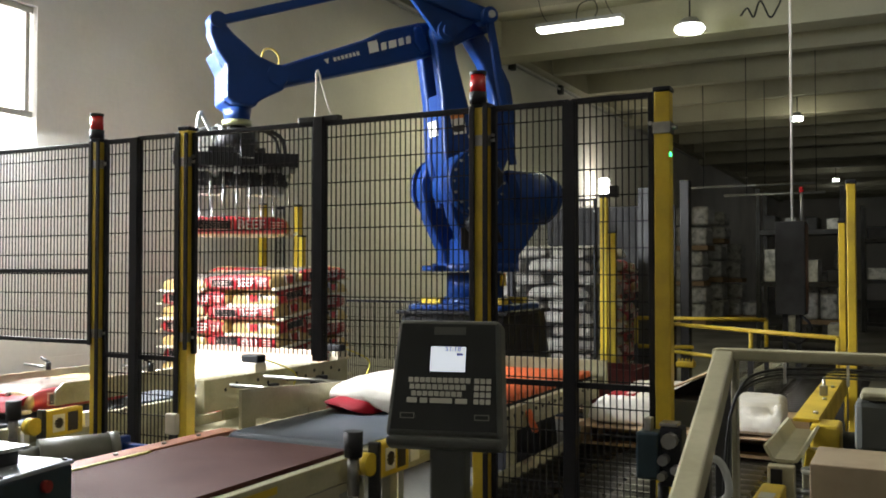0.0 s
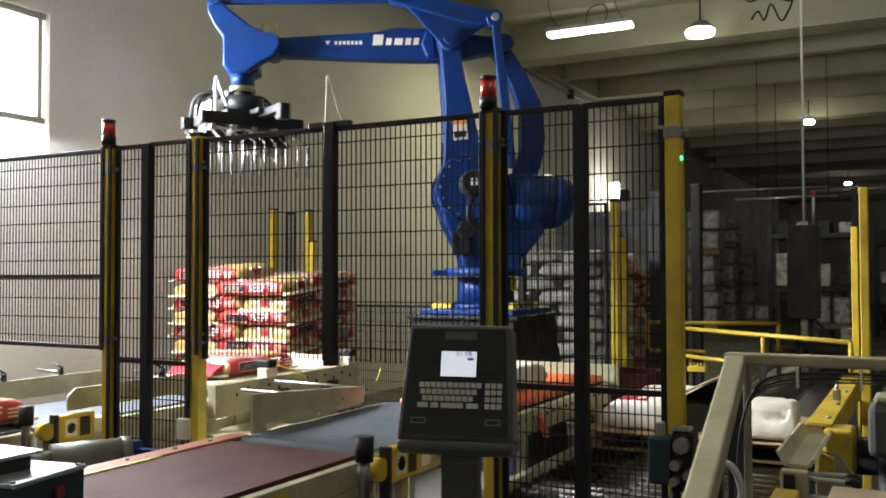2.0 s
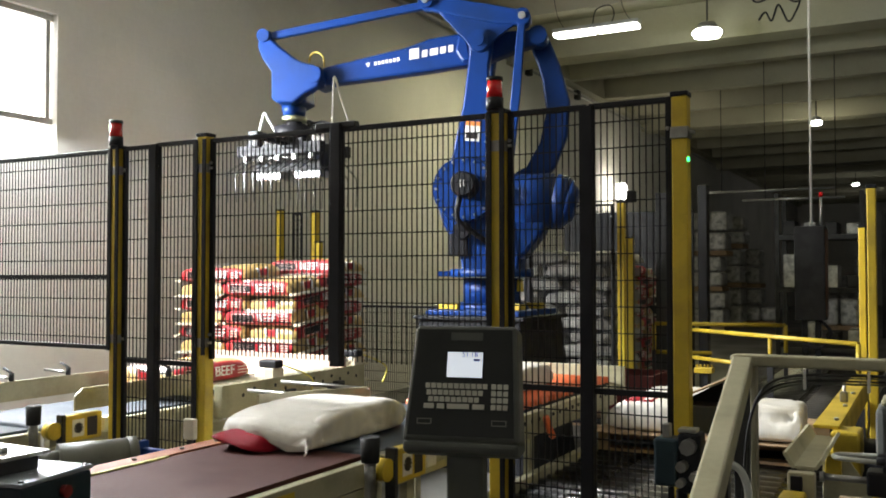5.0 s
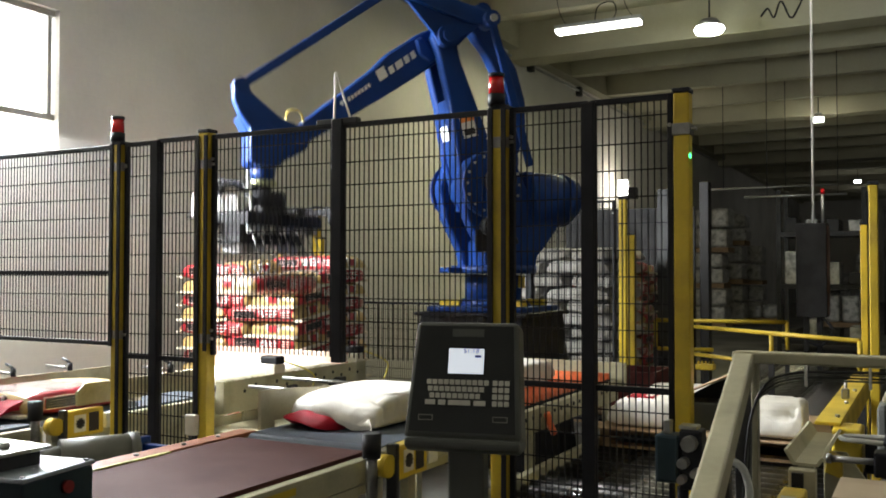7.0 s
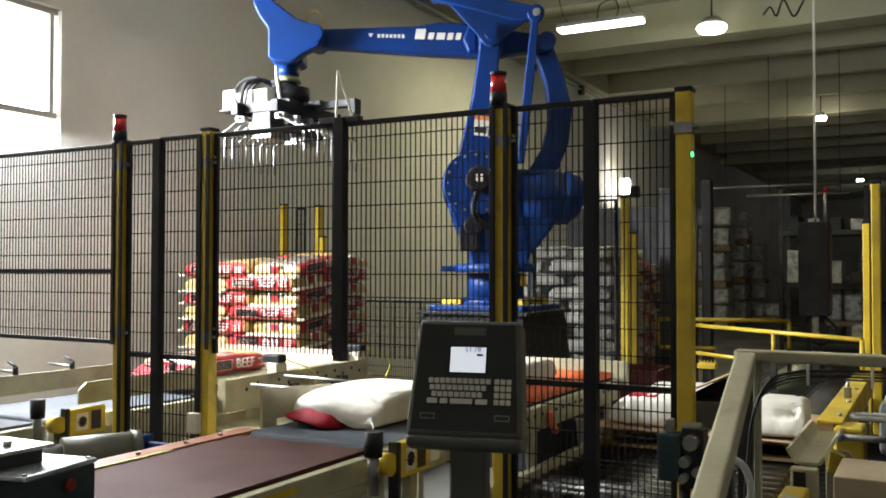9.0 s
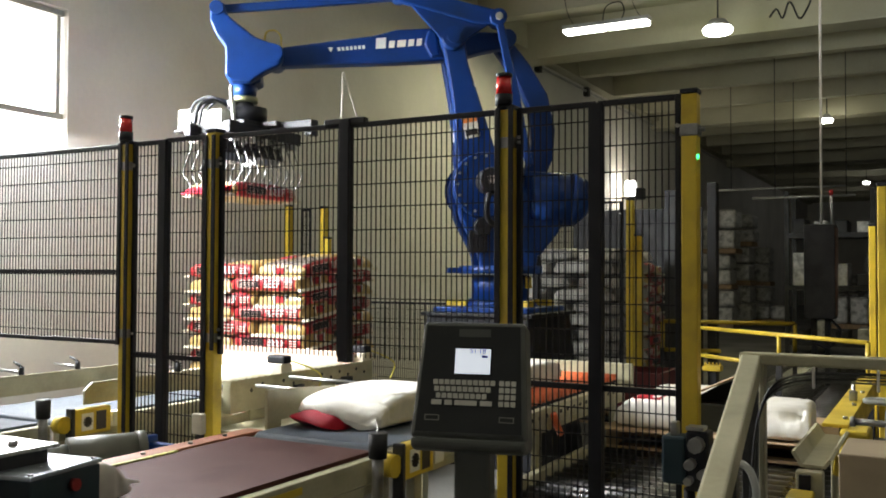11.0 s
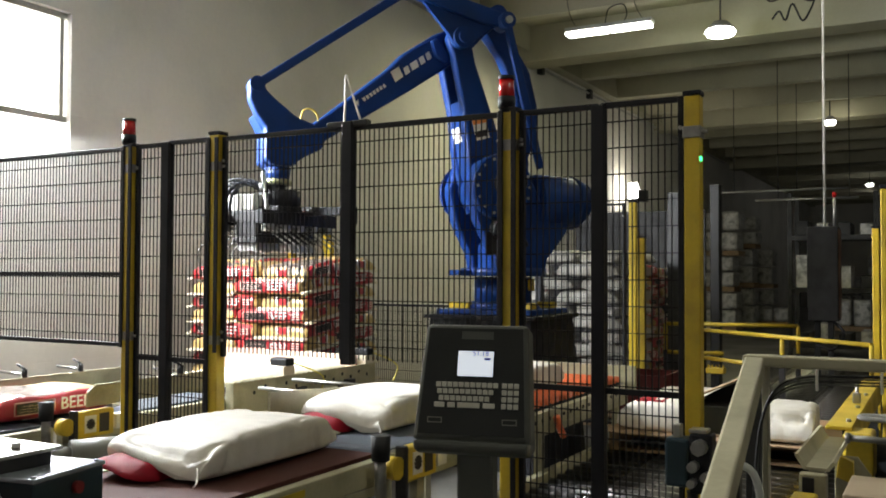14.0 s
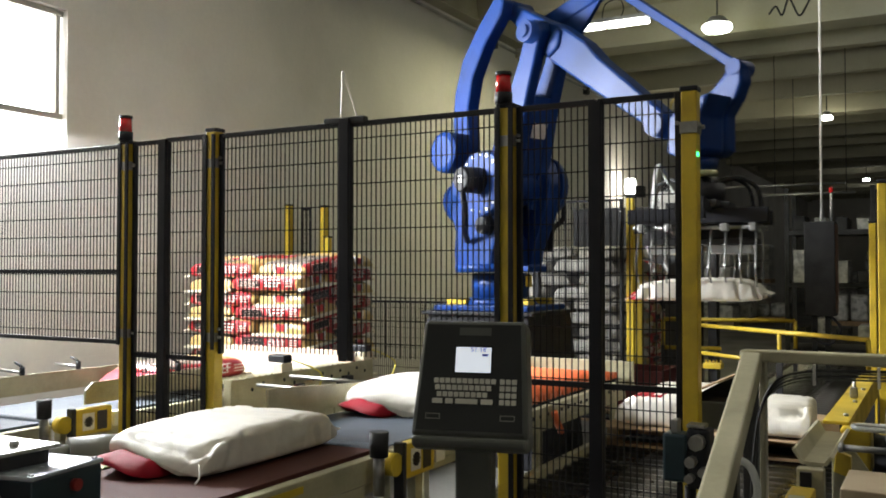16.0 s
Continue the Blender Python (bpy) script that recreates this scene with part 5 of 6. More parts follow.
storage_rack(-2.6, 18.5, 1.5, 1.0, 3.1)
storage_rack(-1.0, 24.5, 3.0, 1.0, 3.1)
for x0, x1, y, z in ((-4.135, -1.6, 19.0, 3.215), (-3.059, -1.311, 17.5, 2.907)):
    bm = B()
    rod(bm, (x0, y, z), (x1, y, z), 0.022, 8)
    hp = tagged(part("hanging_pipe", bm, ALU), "pale pipe hung across the dark hall", "pipe", "hanging pipes")
    for q in (0.4, 1.6):
        bm = B()
        rod(bm, (x0 + q, y, z), (x0 + q, y, CZ + 0.42), 0.008, 6)
        part("hanger_rod", bm, DARK, hp)
bm = B()
hose(bm, [(-1.95, 11.6, CZ + 0.43), (-1.9, 11.6, 4.95), (-1.7, 11.6, 4.9), (-1.5, 11.6, 5.0), (-1.45, 11.6, 4.85), (-1.3, 11.6, 4.9), (-1.2, 11.6, CZ + 0.43)], 0.012, 8, 6)
tagged(part("hanging_cable", bm, BLACK), "loose black cable looped below the ceiling", "cable")

# ---------------------------------------------------------------- palletising robot
RBX, RBY = -3.17, 6.76
R0, ZJ, LA, LB = 0.171, 2.193, 1.201, 1.428      # shoulder offset and height, lower arm, upper arm
TFX, TFZ, TRX, TRZ = 0.431, 0.343, 0.354, 0.160  # bell crank: front and rear eyes, from the elbow
FBX, FBZ = 0.236, -0.359                         # flange under the wrist pin
REAR = 0.46                                      # rear crank length

robot = thing("palletising_robot", "large blue four-axis palletising robot on a black pedestal", "robot", pose(RBX, RBY, 0))
bm = B()
slab(bm, [(-0.56, 0.0), (0.56, 0.0), (0.44, 1.16), (-0.44, 1.16)], -0.44, 0.44, 0.01)
box(bm, -0.48, 0.48, -0.47, 0.47, 1.16, 1.19, 0.006)
part("pedestal", bm, BLACK, robot, "black tapered steel pedestal")
bm = B()
box(bm, -0.41, 0.41, -0.39, 0.39, 1.191, 1.235, 0.01)
rod(bm, (0, 0, 1.236), (0, 0, 1.29), 0.31, 28, 0.26)
rod(bm, (0, 0, 1.29), (0, 0, 1.49), 0.235, 28)
part("base", bm, BLUE, robot)
for a in (40, 140, 220, 320):
    bm = B()
    box(bm, -0.09, 0.09, -0.05, 0.05, 1.236, 1.285, 0.006, pose(0.36 * math.cos(radians(a)), 0.33 * math.sin(radians(a)), 0))
    part("foot_clamp", bm, YELLOW, robot, "yellow bolted foot clamp")
bm = B()
box(bm, 0.237, 0.262, -0.04, 0.04, 1.38, 1.48, 0.004)
part("yellow_tag", bm, YELLOW, robot)

# turning column
bm = B()
rod(bm, (0, 0, 1.495), (0, 0, 1.56), 0.34, 32)
box(bm, 0.30, 0.44, -0.09, 0.09, 1.50, 1.545, 0.01)
for s in (-1, 1):
    y0, y1 = (0.13, 0.25) if s > 0 else (-0.25, -0.13)
    slab(bm, [(0.42, 2.20), (0.36, 1.93), (0.22, 1.66), (0.20, 1.53), (-0.24, 1.53), (-0.26, 1.66), (-0.20, 2.10), (-0.05, 2.40), (0.2, 2.46), (0.36, 2.38)], y0, y1, 0.02)
slab(bm, [(0.16, 1.53), (-0.24, 1.53), (-0.3, 1.75), (-0.28, 2.2), (-0.14, 2.25), (0.02, 1.9), (0.16, 1.75)], -0.129, 0.129)
column = part("column", bm, BLUE, robot)
for s in (-1, 1):
    bm = B()
    rod(bm, (R0, s * 0.25, ZJ), (R0, s * 0.315, ZJ), 0.265, 32, 0.25)
    part("shoulder_disc", bm, BLUE, column)
    for k in range(16):
        a = 2 * math.pi * k / 16
        bm = B()
        rod(bm, (R0 + 0.225 * math.cos(a), s * 0.312, ZJ + 0.225 * math.sin(a)), (R0 + 0.225 * math.cos(a), s * 0.325, ZJ + 0.225 * math.sin(a)), 0.012, 6)
        part("disc_bolt", bm, STEEL, column)
    bm = B()
    rod(bm, (R0 - 0.02, s * 0.316, ZJ + 0.02), (R0 - 0.02, s * 0.46, ZJ + 0.02), 0.105, 20, 0.10)
    rod(bm, (R0 - 0.02, s * 0.461, ZJ + 0.02), (R0 - 0.02, s * 0.48, ZJ + 0.02), 0.10, 20, 0.085)
    part("servo_motor", bm, BLACK, column, "black servo motor")
    bm = B()
    for q in (-0.018, 0.018):
        box(bm, R0 - 0.02 + q - 0.008, R0 - 0.02 + q + 0.008, min(s * 0.4805, s * 0.4835), max(s * 0.4805, s * 0.4835), ZJ - 0.005, ZJ + 0.05)
    part("motor_plate", bm, INK, column)
    bm = B()
    rod(bm, (R0 + 0.02, s * 0.255, ZJ - 0.33), (R0 + 0.02, s * 0.33, ZJ - 0.33), 0.075, 20, 0.065)
    part("drain_cover", bm, BLACK, column, "round black cover")
    bm = B()
    hose(bm, [(R0, s * 0.47, ZJ - 0.08), (R0 + 0.02, s * 0.46, ZJ - 0.25), (R0 - 0.1, s * 0.38, ZJ - 0.36), (R0 - 0.22, s * 0.27, ZJ - 0.45)], 0.022, 8, 6)
    part("motor_cable", bm, BLACK, column)
bm = B()
slab(bm, [(-0.15, 2.32), (-0.46, 2.30), (-0.50, 2.24), (-0.50, 2.00), (-0.44, 1.84), (-0.28, 1.64), (-0.2, 1.62)], -0.24, 0.12, 0.03)
rod(bm, (-0.20, -0.10, 2.10), (-0.52, -0.10, 2.10), 0.225, 28)
rod(bm, (-0.52, -0.10, 2.10), (-0.62, -0.10, 2.08), 0.225, 28, 0.20)
rod(bm, (-0.62, -0.10, 2.08), (-0.69, -0.10, 2.06), 0.20, 28, 0.12)
part("rear_housing", bm, BLUE, column, "blue rear drive housing")
bm = B()
box(bm, 0.15, 0.30, -0.27, -0.255, 1.66, 1.84, 0.01)
part("hatch", bm, BLACK, column)

# lower arm, from shoulder to elbow
bm = B()
for s in (-1, 1):
    y0, y1 = (0.055, 0.125) if s > 0 else (-0.125, -0.055)
    slab(bm, [(-0.14, -0.16), (0.15, -0.16), (0.16, 0.25), (0.10, 0.7), (0.085, 1.1), (0.10, LA + 0.03), (0.05, LA + 0.10), (-0.05, LA + 0.10), (-0.10, LA + 0.03),
              (-0.09, 1.0), (-0.13, 0.6), (-0.17, 0.2)], y0, y1, 0.018)
slab(bm, [(-0.12, -0.12), (0.13, -0.12), (0.14, 0.25), (0.085, 0.74), (-0.10, 0.74), (-0.15, 0.2)], -0.0545, 0.0545)
rod(bm, (0, -0.2, 0), (0, 0.2, 0), 0.17, 24)
lower = part("lower_arm", bm, BLUE, column)
bm = B()
rod(bm, (0, -0.185, LA), (0, 0.185, LA), 0.085, 20)
rod(bm, (0, -0.2, LA), (0, 0.2, LA), 0.05, 16)
elbow_pin = part("elbow_pin", bm, BLUE, column)
STICK = [part("sticker", box(B(), -0.06, 0.06, -0.129, -0.1255, 0.40, 0.56), INK, column, "white and orange warning sticker"),
         part("sticker_head", box(B(), -0.06, 0.06, -0.131, -0.1292, 0.525, 0.56), mat("orange ink", (0.8, 0.25, 0.05), 0.5), column),
         part("sticker_mark", box(B(), -0.045, 0.05, -0.131, -0.1292, 0.42, 0.47), BLACKINK, column),
         part("front_sticker", box(B(), 0.128, 0.131, -0.05, 0.05, 0.42, 0.54), INK, column)]

# upper arm, from its rear eye over the elbow to the wrist
bm = B()
slab(bm, [(-REAR - 0.06, 0.05), (-REAR - 0.06, -0.06), (-0.25, -0.09), (-0.05, -0.13), (0.18, -0.13), (0.5, -0.12), (LB - 0.25, -0.085), (LB - 0.02, -0.075), (LB + 0.06, -0.03),
          (LB + 0.06, 0.04), (LB - 0.02, 0.075), (0.62, 0.115), (0.42, 0.15), (0.1, 0.14), (-0.1, 0.1)], -0.052, 0.052, 0.02)
slab(bm, [(0.10, -0.10), (0.18, -0.11), (0.225, 0.0), (0.18, 0.12), (0.11, 0.11)], -0.07, 0.07, 0.02)
rod(bm, (LB, -0.10, 0), (LB, 0.10, 0), 0.085, 20)
rod(bm, (-REAR, -0.075, 0), (-REAR, 0.075, 0), 0.075, 18)
upper = part("upper_arm", bm, BLUE, column)
bm = B()
for x, sx in ((0.245, 0.055), (0.308, 0.060), (0.375, 0.082), (0.465, 0.060), (0.535, 0.095)):
    top = 0.055 if sx < 0.09 else 0.085
    slab(bm, [(x, 0.0), (x + sx - 0.014, 0.0), (x + sx - 0.026, top), (x - 0.012, top)], -0.0562, -0.0542)
for k in range(7):
    box(bm, 0.70 + 0.033 * k, 0.722 + 0.033 * k, -0.0562, -0.0542, 0.008, 0.036)
slab(bm, [(0.955, 0.040), (0.995, 0.040), (0.975, 0.002)], -0.0562, -0.0542)
LOGO = tagged(part("maker_marking", bm, INK, column, "white maker's marking in plain bars"), kind="stuff")

# bell crank on the elbow
bm = B()
slab(bm, [(-TRX - 0.05, TRZ + 0.06), (-TRX - 0.05, TRZ - 0.05), (-TRX + 0.2, TRZ - 0.035), (TFX + 0.02, TFZ - 0.06), (TFX + 0.05, TFZ + 0.02), (TFX, TFZ + 0.06)], -0.18, -0.12, 0.012)
slab(bm, [(-TRX + 0.04, TRZ - 0.02), (-0.12, 0.0), (-0.05, -0.07), (0.06, -0.07), (0.12, 0.02), (TFX - 0.06, TFZ - 0.05), (0.0, TRZ + 0.03)], -0.16, -0.135, 0.006)
rod(bm, (TFX, -0.2, TFZ), (TFX, -0.08, TFZ), 0.062, 18)
rod(bm, (-TRX, -0.22, TRZ), (-TRX, -0.11, TRZ), 0.066, 18)
bell = part("bell_crank", bm, BLUE, column)
bm = B()
rod(bm, (TFX, -0.215, TFZ), (TFX, -0.201, TFZ), 0.03, 12)
CAPS = part("pin_cap", bm, ALU, column, "bright pin cap")
bm = B()
rod(bm, (-TRX, -0.235, TRZ), (-TRX, -0.221, TRZ), 0.03, 12)
CAPS2 = part("pin_cap", bm, ALU, column, "bright pin cap")
# top link
bm = B()
slab(bm, [(0, -0.032), (LB, -0.032), (LB, 0.032), (0, 0.032)], -0.125, -0.085, 0.008)
rod(bm, (LB, -0.16, 0), (LB, -0.05, 0), 0.055, 16)
rod(bm, (0, -0.13, 0), (0, -0.079, 0), 0.05, 16)
top_link = part("top_link", bm, BLUE, column)
# thin rear link and broad curved rear link
bm = B()
slab(bm, [(-0.03, 0.0), (0.03, 0.0), (0.036, LA * 0.5), (0.03, LA), (-0.03, LA), (-0.04, LA * 0.5)], -0.21, -0.184, 0.008)
thin_link = part("thin_link", bm, BLUE, column)
bm = B()
slab(bm, [(-0.05, -0.08), (0.07, -0.06), (0.06, 0.08), (-0.07, 0.36), (-0.10, 0.62), (-0.04, 0.90), (0.08, LA - 0.04), (0.07, LA + 0.07), (-0.05, LA + 0.08), (-0.19, 1.00), (-0.29, 0.72),
          (-0.29, 0.42), (-0.22, 0.18), (-0.09, 0.0)], 0.07, 0.155, 0.02)
rear_link = part("rear_link", bm, BLUE, column)
bm = B()
slab(bm, [(-REAR - 0.07, 0.05), (-REAR - 0.07, -0.05), (0, -0.15), (0.12, 0), (0, 0.15)], 0.16, 0.215, 0.015)
rod(bm, (-REAR, 0.06, 0), (-REAR, 0.23, 0), 0.07, 16)
crank = part("drive_crank", bm, BLUE, column)
bm = B()
outline = [(0.19, 0.11), (0.225, 0.16)]
for k in range(7):
    outline += [(0.227 + 0.022 * k, 0.168), (0.239 + 0.022 * k, 0.168), (0.240 + 0.022 * k, 0.150), (0.247 + 0.022 * k, 0.150)]
outline += [(0.385, 0.163), (0.40, 0.13)]
rings = [[bm.verts.new((-REAR + r * math.cos(a), y, r * math.sin(a))) for a in (2 * math.pi * q / 28 for q in range(28))] for y, r in outline]
for ra, rb in zip(rings, rings[1:]):
    for q in range(28):
        bm.faces.new((ra[q], rb[q], rb[(q + 1) % 28], ra[(q + 1) % 28]))
bm.faces.new(rings[0])
bm.faces.new(rings[-1][::-1])
bmesh.ops.recalc_face_normals(bm, faces=bm.faces)
crank_drum = part("crank_drum", bm, BLUE, column, "blue ribbed drum on the drive crank")
# wrist bracket, always upright
bm = B()
slab(bm, [(TFX - 0.05, TFZ + 0.05), (TFX + 0.05, TFZ + 0.04), (TFX + 0.055, TFZ - 0.10), (TFX + 0.01, 0.14), (FBX + 0.13, 0.04), (FBX + 0.13, -0.19), (FBX + 0.08, -0.225), (FBX - 0.06, -0.235),
          (0.07, -0.16), (-0.05, -0.10), (-0.085, -0.02), (-0.07, 0.06), (0.03, 0.09), (0.14, 0.13), (TFX - 0.12, TFZ - 0.08), (TFX - 0.07, TFZ - 0.03)], -0.14, -0.056, 0.016)
slab(bm, [(FBX + 0.125, 0.02), (FBX + 0.125, -0.20), (FBX + 0.07, -0.235), (FBX - 0.06, -0.235), (0.10, -0.20), (0.12, 0.02), (0.2, 0.1), (TFX, 0.15)], -0.055, 0.12, 0.015)
rod(bm, (0, -0.15, 0), (0, 0.13, 0), 0.075, 18)
rod(bm, (FBX, 0, -0.235), (FBX, 0, FBZ + 0.04), 0.10, 24, 0.085)
bracket = part("wrist_bracket", bm, BLUE, column)
bm = B()
rod(bm, (FBX, 0, FBZ + 0.0), (FBX, 0, FBZ + 0.04), 0.105, 24)
FLANGE = part("flange_ring", bm, mat("zinc yellow ring", (0.45, 0.45, 0.25), 0.4, metal=0.7), column, "bolted ring with yellowish plating")
bm = B()
hose(bm, [(0.08, -0.06, 0.13), (0.06, -0.06, 0.20), (0.0, -0.06, 0.215), (-0.05, -0.06, 0.17), (-0.05, -0.05, 0.09)], 0.008, 6, 6)
LOOP = part("cable_loop", bm, mat("yellow hose", (0.6, 0.45, 0.08), 0.5), column)

# the marking, bell crank and rods sit on the robot's left-hand side
for o in (column, *column.children):
    arm = o.name.split(".")[0] in ("lower_arm", "upper_arm", "elbow_pin", "bell_crank", "pin_cap", "top_link", "thin_link", "rear_link", "drive_crank", "wrist_bracket", "maker_marking",
                                   "sticker", "sticker_head", "sticker_mark", "front_sticker")
    o.data.transform(Matrix.Diagonal((1, -1.5 if arm else -1.15, 1, 1)))
    o.data.flip_normals()

# ---------------------------------------------------------------- gripper
gripper = thing("bag_gripper", "pneumatic bag gripper with bent steel tines and air cylinders", "gripper")
CREAMV = mat("cream valve housing", (0.46, 0.44, 0.39), 0.5)


def gpart(name, material, label, *solids):
    """One part of the gripper out of boxes (six numbers) and rods (two ends and a radius)."""
    b = B()
    for q in solids:
        if len(q) == 6:
            box(b, *q, 0.006)
        else:
            rod(b, *q, 14)
    return part(name, b, material, gripper, label)


gpart("adapter", DARK, "", ((0, 0, -0.001), (0, 0, -0.12), 0.07), ((0, 0, -0.121), (0, 0, -0.17), 0.15))
gpart("top_plate", DARK, "", (-0.20, 0.20, -0.17, 0.17, -0.21, -0.171))
gpart("rotary_drive", BLACK, "black round rotary drive", ((0.0, -0.03, -0.169), (0.0, -0.03, -0.05), 0.155))
gpart("drive_plug", ALU, "", ((-0.10, 0.06, -0.049), (-0.10, 0.06, 0.01), 0.028), ((-0.05, 0.09, -0.049), (-0.05, 0.09, 0.0), 0.02))
gpart("outrigger", BLACK, "black outrigger arm", (0.03, 0.10, -0.62, -0.19, -0.235, -0.175), (0.02, 0.11, -0.65, -0.58, -0.30, -0.176))
gpart("outrigger_mount", DARK, "", (-0.02, 0.14, -0.34, -0.171, -0.212, -0.1705))
gpart("body_frame", DARK, "dark gripper body", (-0.34, 0.34, -0.09, 0.09, -0.399, -0.2125))
gpart("press_frame", DARK, "", (-0.36, 0.36, -0.11, 0.11, -0.44, -0.40))
for s in (-1, 1):
    gpart("side_beam", BLACK, "black aluminium side beam", (-0.43, 0.43, s * 0.20 - 0.035, s * 0.20 + 0.035, -0.31, -0.215))
    gpart("cross_beam", DARK, "", (s * 0.31 - 0.04, s * 0.31 + 0.04, -0.164, 0.164, -0.29, -0.212))
    gpart("air_cylinder", ALU, "silver air cylinder", ((-0.2, s * 0.127, -0.255), (0.16, s * 0.127, -0.255), 0.034))
    gpart("cylinder_head", DARK, "", (0.161, 0.23, s * 0.10 - 0.05, s * 0.10 + 0.05, -0.30, -0.213))
    gpart("guide_rod", STEEL, "", ((s * 0.2, 0.0, -0.21), (s * 0.2, 0.0, -0.399), 0.016))
    gpart("press_pad", ALU, "", (s * 0.20 - 0.13, s * 0.20 + 0.13, -0.09, 0.09, -0.50, -0.441))
    for k in range(5):
        x = -0.34 + 0.17 * k
        gpart("bearing_block", ALU, "", (x - 0.022, x + 0.022, s * 0.20 - 0.045, s * 0.20 + 0.045, -0.36, -0.311))
    gpart("tine_cylinder", ALU, "silver tine cylinder", ((s * 0.15, s * 0.17, -0.33), (s * 0.15, s * 0.02, -0.37), 0.026))
    for q, r in ((0.0, 0.016), (0.05, 0.012)):
        bm = B()
        hose(bm, [((0.05 - q) * s, 0.04, -0.08), ((0.2 - q) * s, 0.12, -0.0), ((0.33 - q) * s, 0.17, -0.06), ((0.36 - q) * s, 0.19, -0.21)], r, 8, 6)
        part("air_hose", bm, RUBBER, gripper)
bm = B()
hose(bm, [(-0.12, -0.02, -0.17), (-0.22, -0.06, 0.02), (-0.25, -0.08, 0.08), (-0.27, -0.10, 0.0), (-0.28, -0.14, -0.2)], 0.014, 8, 6)
part("pale_hose", bm, CLEARHOSE, gripper, "pale hose standing up in an arc")
gpart("valve_unit", CREAMV, "cream valve unit", (-0.27, -0.16, 0.00, 0.26, -0.20, -0.085))
gpart("valve_shelf", DARK, "", (-0.27, -0.10, 0.0, 0.30, -0.213, -0.2005))
for k in range(4):
    gpart("silencer", STEEL, "", ((-0.235, 0.06 + 0.045 * k, -0.2135), (-0.235, 0.06 + 0.045 * k, -0.27), 0.014))
gpart("valve_base", DARK, "", (-0.24, 0.12, 0.36, 0.53, -0.235, -0.215))
for k in range(5):
    gpart("valve_block", CREAMV, "pale valve block", (-0.21 + 0.056 * k, -0.163 + 0.056 * k, 0.385, 0.515, -0.2145, -0.05 - 0.010 * (k % 2)))
for k in range(4):
    bm = B()
    a = -0.18 + 0.056 * k
    hose(bm, [(a, 0.40, -0.055), (a + 0.01, 0.36, 0.01), (a * 0.8, 0.25, 0.045), (a * 0.6, 0.13, 0.0), (a * 0.5, 0.07, -0.06)], 0.012, 8, 5)
    part("air_hose", bm, RUBBER, gripper)
for k in range(3):
    bm = B()
    hose(bm, [(-0.25, 0.30 + 0.03 * k, -0.10), (-0.29, 0.27, -0.13 - 0.02 * k), (-0.28, 0.24, -0.20), (-0.22, 0.22, -0.28)], 0.007, 6, 5)
    part("thin_hose", bm, CLEARHOSE, gripper, "thin milky air line")
for k in range(4):
    gpart("press_cylinder", ALU, "silver press cylinder", ((-0.27 + 0.18 * k, 0.13, -0.30), (-0.27 + 0.18 * k, 0.13, -0.42), 0.022))

TINESTEEL = mat("dull tine steel", (0.30, 0.30, 0.29), 0.36, metal=1.0, vary=0.2)
TINES = []
for s in (-1, 1):
    bm = B()
    rod(bm, (-0.40, 0, 0), (0.40, 0, 0), 0.014, 10)
    TINES.append(part("tine_row", bm, TINESTEEL, gripper, "row of bent polished steel tines"))
    bm = B()
    hose(bm, [(0, 0, 0), (0, s * 0.045, -0.11), (0, s * 0.092, -0.215), (0, s * 0.102, -0.245), (0, s * 0.092, -0.275), (0, s * 0.02, -0.36), (0, -s * 0.055, -0.44)], 0.0062, 6, 1)
    tine = part("tine", bm, TINESTEEL, TINES[-1])
    tine.location = (-0.36, 0, 0)
    for k in range(1, 9):
        share("tine", tine, pose(-0.36 + 0.09 * k, 0, 0), TINES[-1])

# ---------------------------------------------------------------- loads that travel
bag_a = feed_bag(pose(0, 0, 0), 1, "red and yellow feed bag laid on top of the stack", "feed bags handled by the robot")
bag_b = feed_bag(pose(0, 0, 0), 2, "red and yellow feed bag laid on top of the stack", "feed bags handled by the robot")
bag_c = feed_bag(pose(0, 0, 0), 3, "yellow-ended feed bag laid on top of the stack", "feed bags handled by the robot")
bag_d = feed_bag(pose(0, 0, 0), 0, "red and yellow feed bag laid on top of the stack", "feed bags handled by the robot")
bag_e = feed_bag(pose(0, 0, 0), 2, "red and yellow feed bag riding on the conveyor", "feed bags handled by the robot")
for ob in (bag_b, bag_d, bag_e):
    bm = B()
    slab(bm, [(-BL / 2 + 0.03, 0.105), (-BL / 2 - 0.06, 0.075), (-BL / 2 - 0.12, 0.035), (-BL / 2 - 0.12, 0.029), (-BL / 2 - 0.05, 0.055), (-BL / 2 + 0.03, 0.05)], -BW / 2 + 0.05, BW / 2 - 0.05, 0.002)
    part("red_end", bm, REDEND, ob, "folded bright red bag end")
sack_1 = white_bag(pose(0, 0, 0), 0, "white sack with a red end waiting on orange rollers", "white sacks on the belt")
sack_2 = white_bag(pose(0, 0, 0), 1, "white sack with a red end on the grey belt", "white sacks on the belt")
sack_3 = white_bag(pose(0, 0, 0), 2, "large white sack with a red end on the maroon belt", "white sacks on the belt")

for o in LETTERS + [PRINT_HOLD]:
    bpy.data.objects.remove(o)

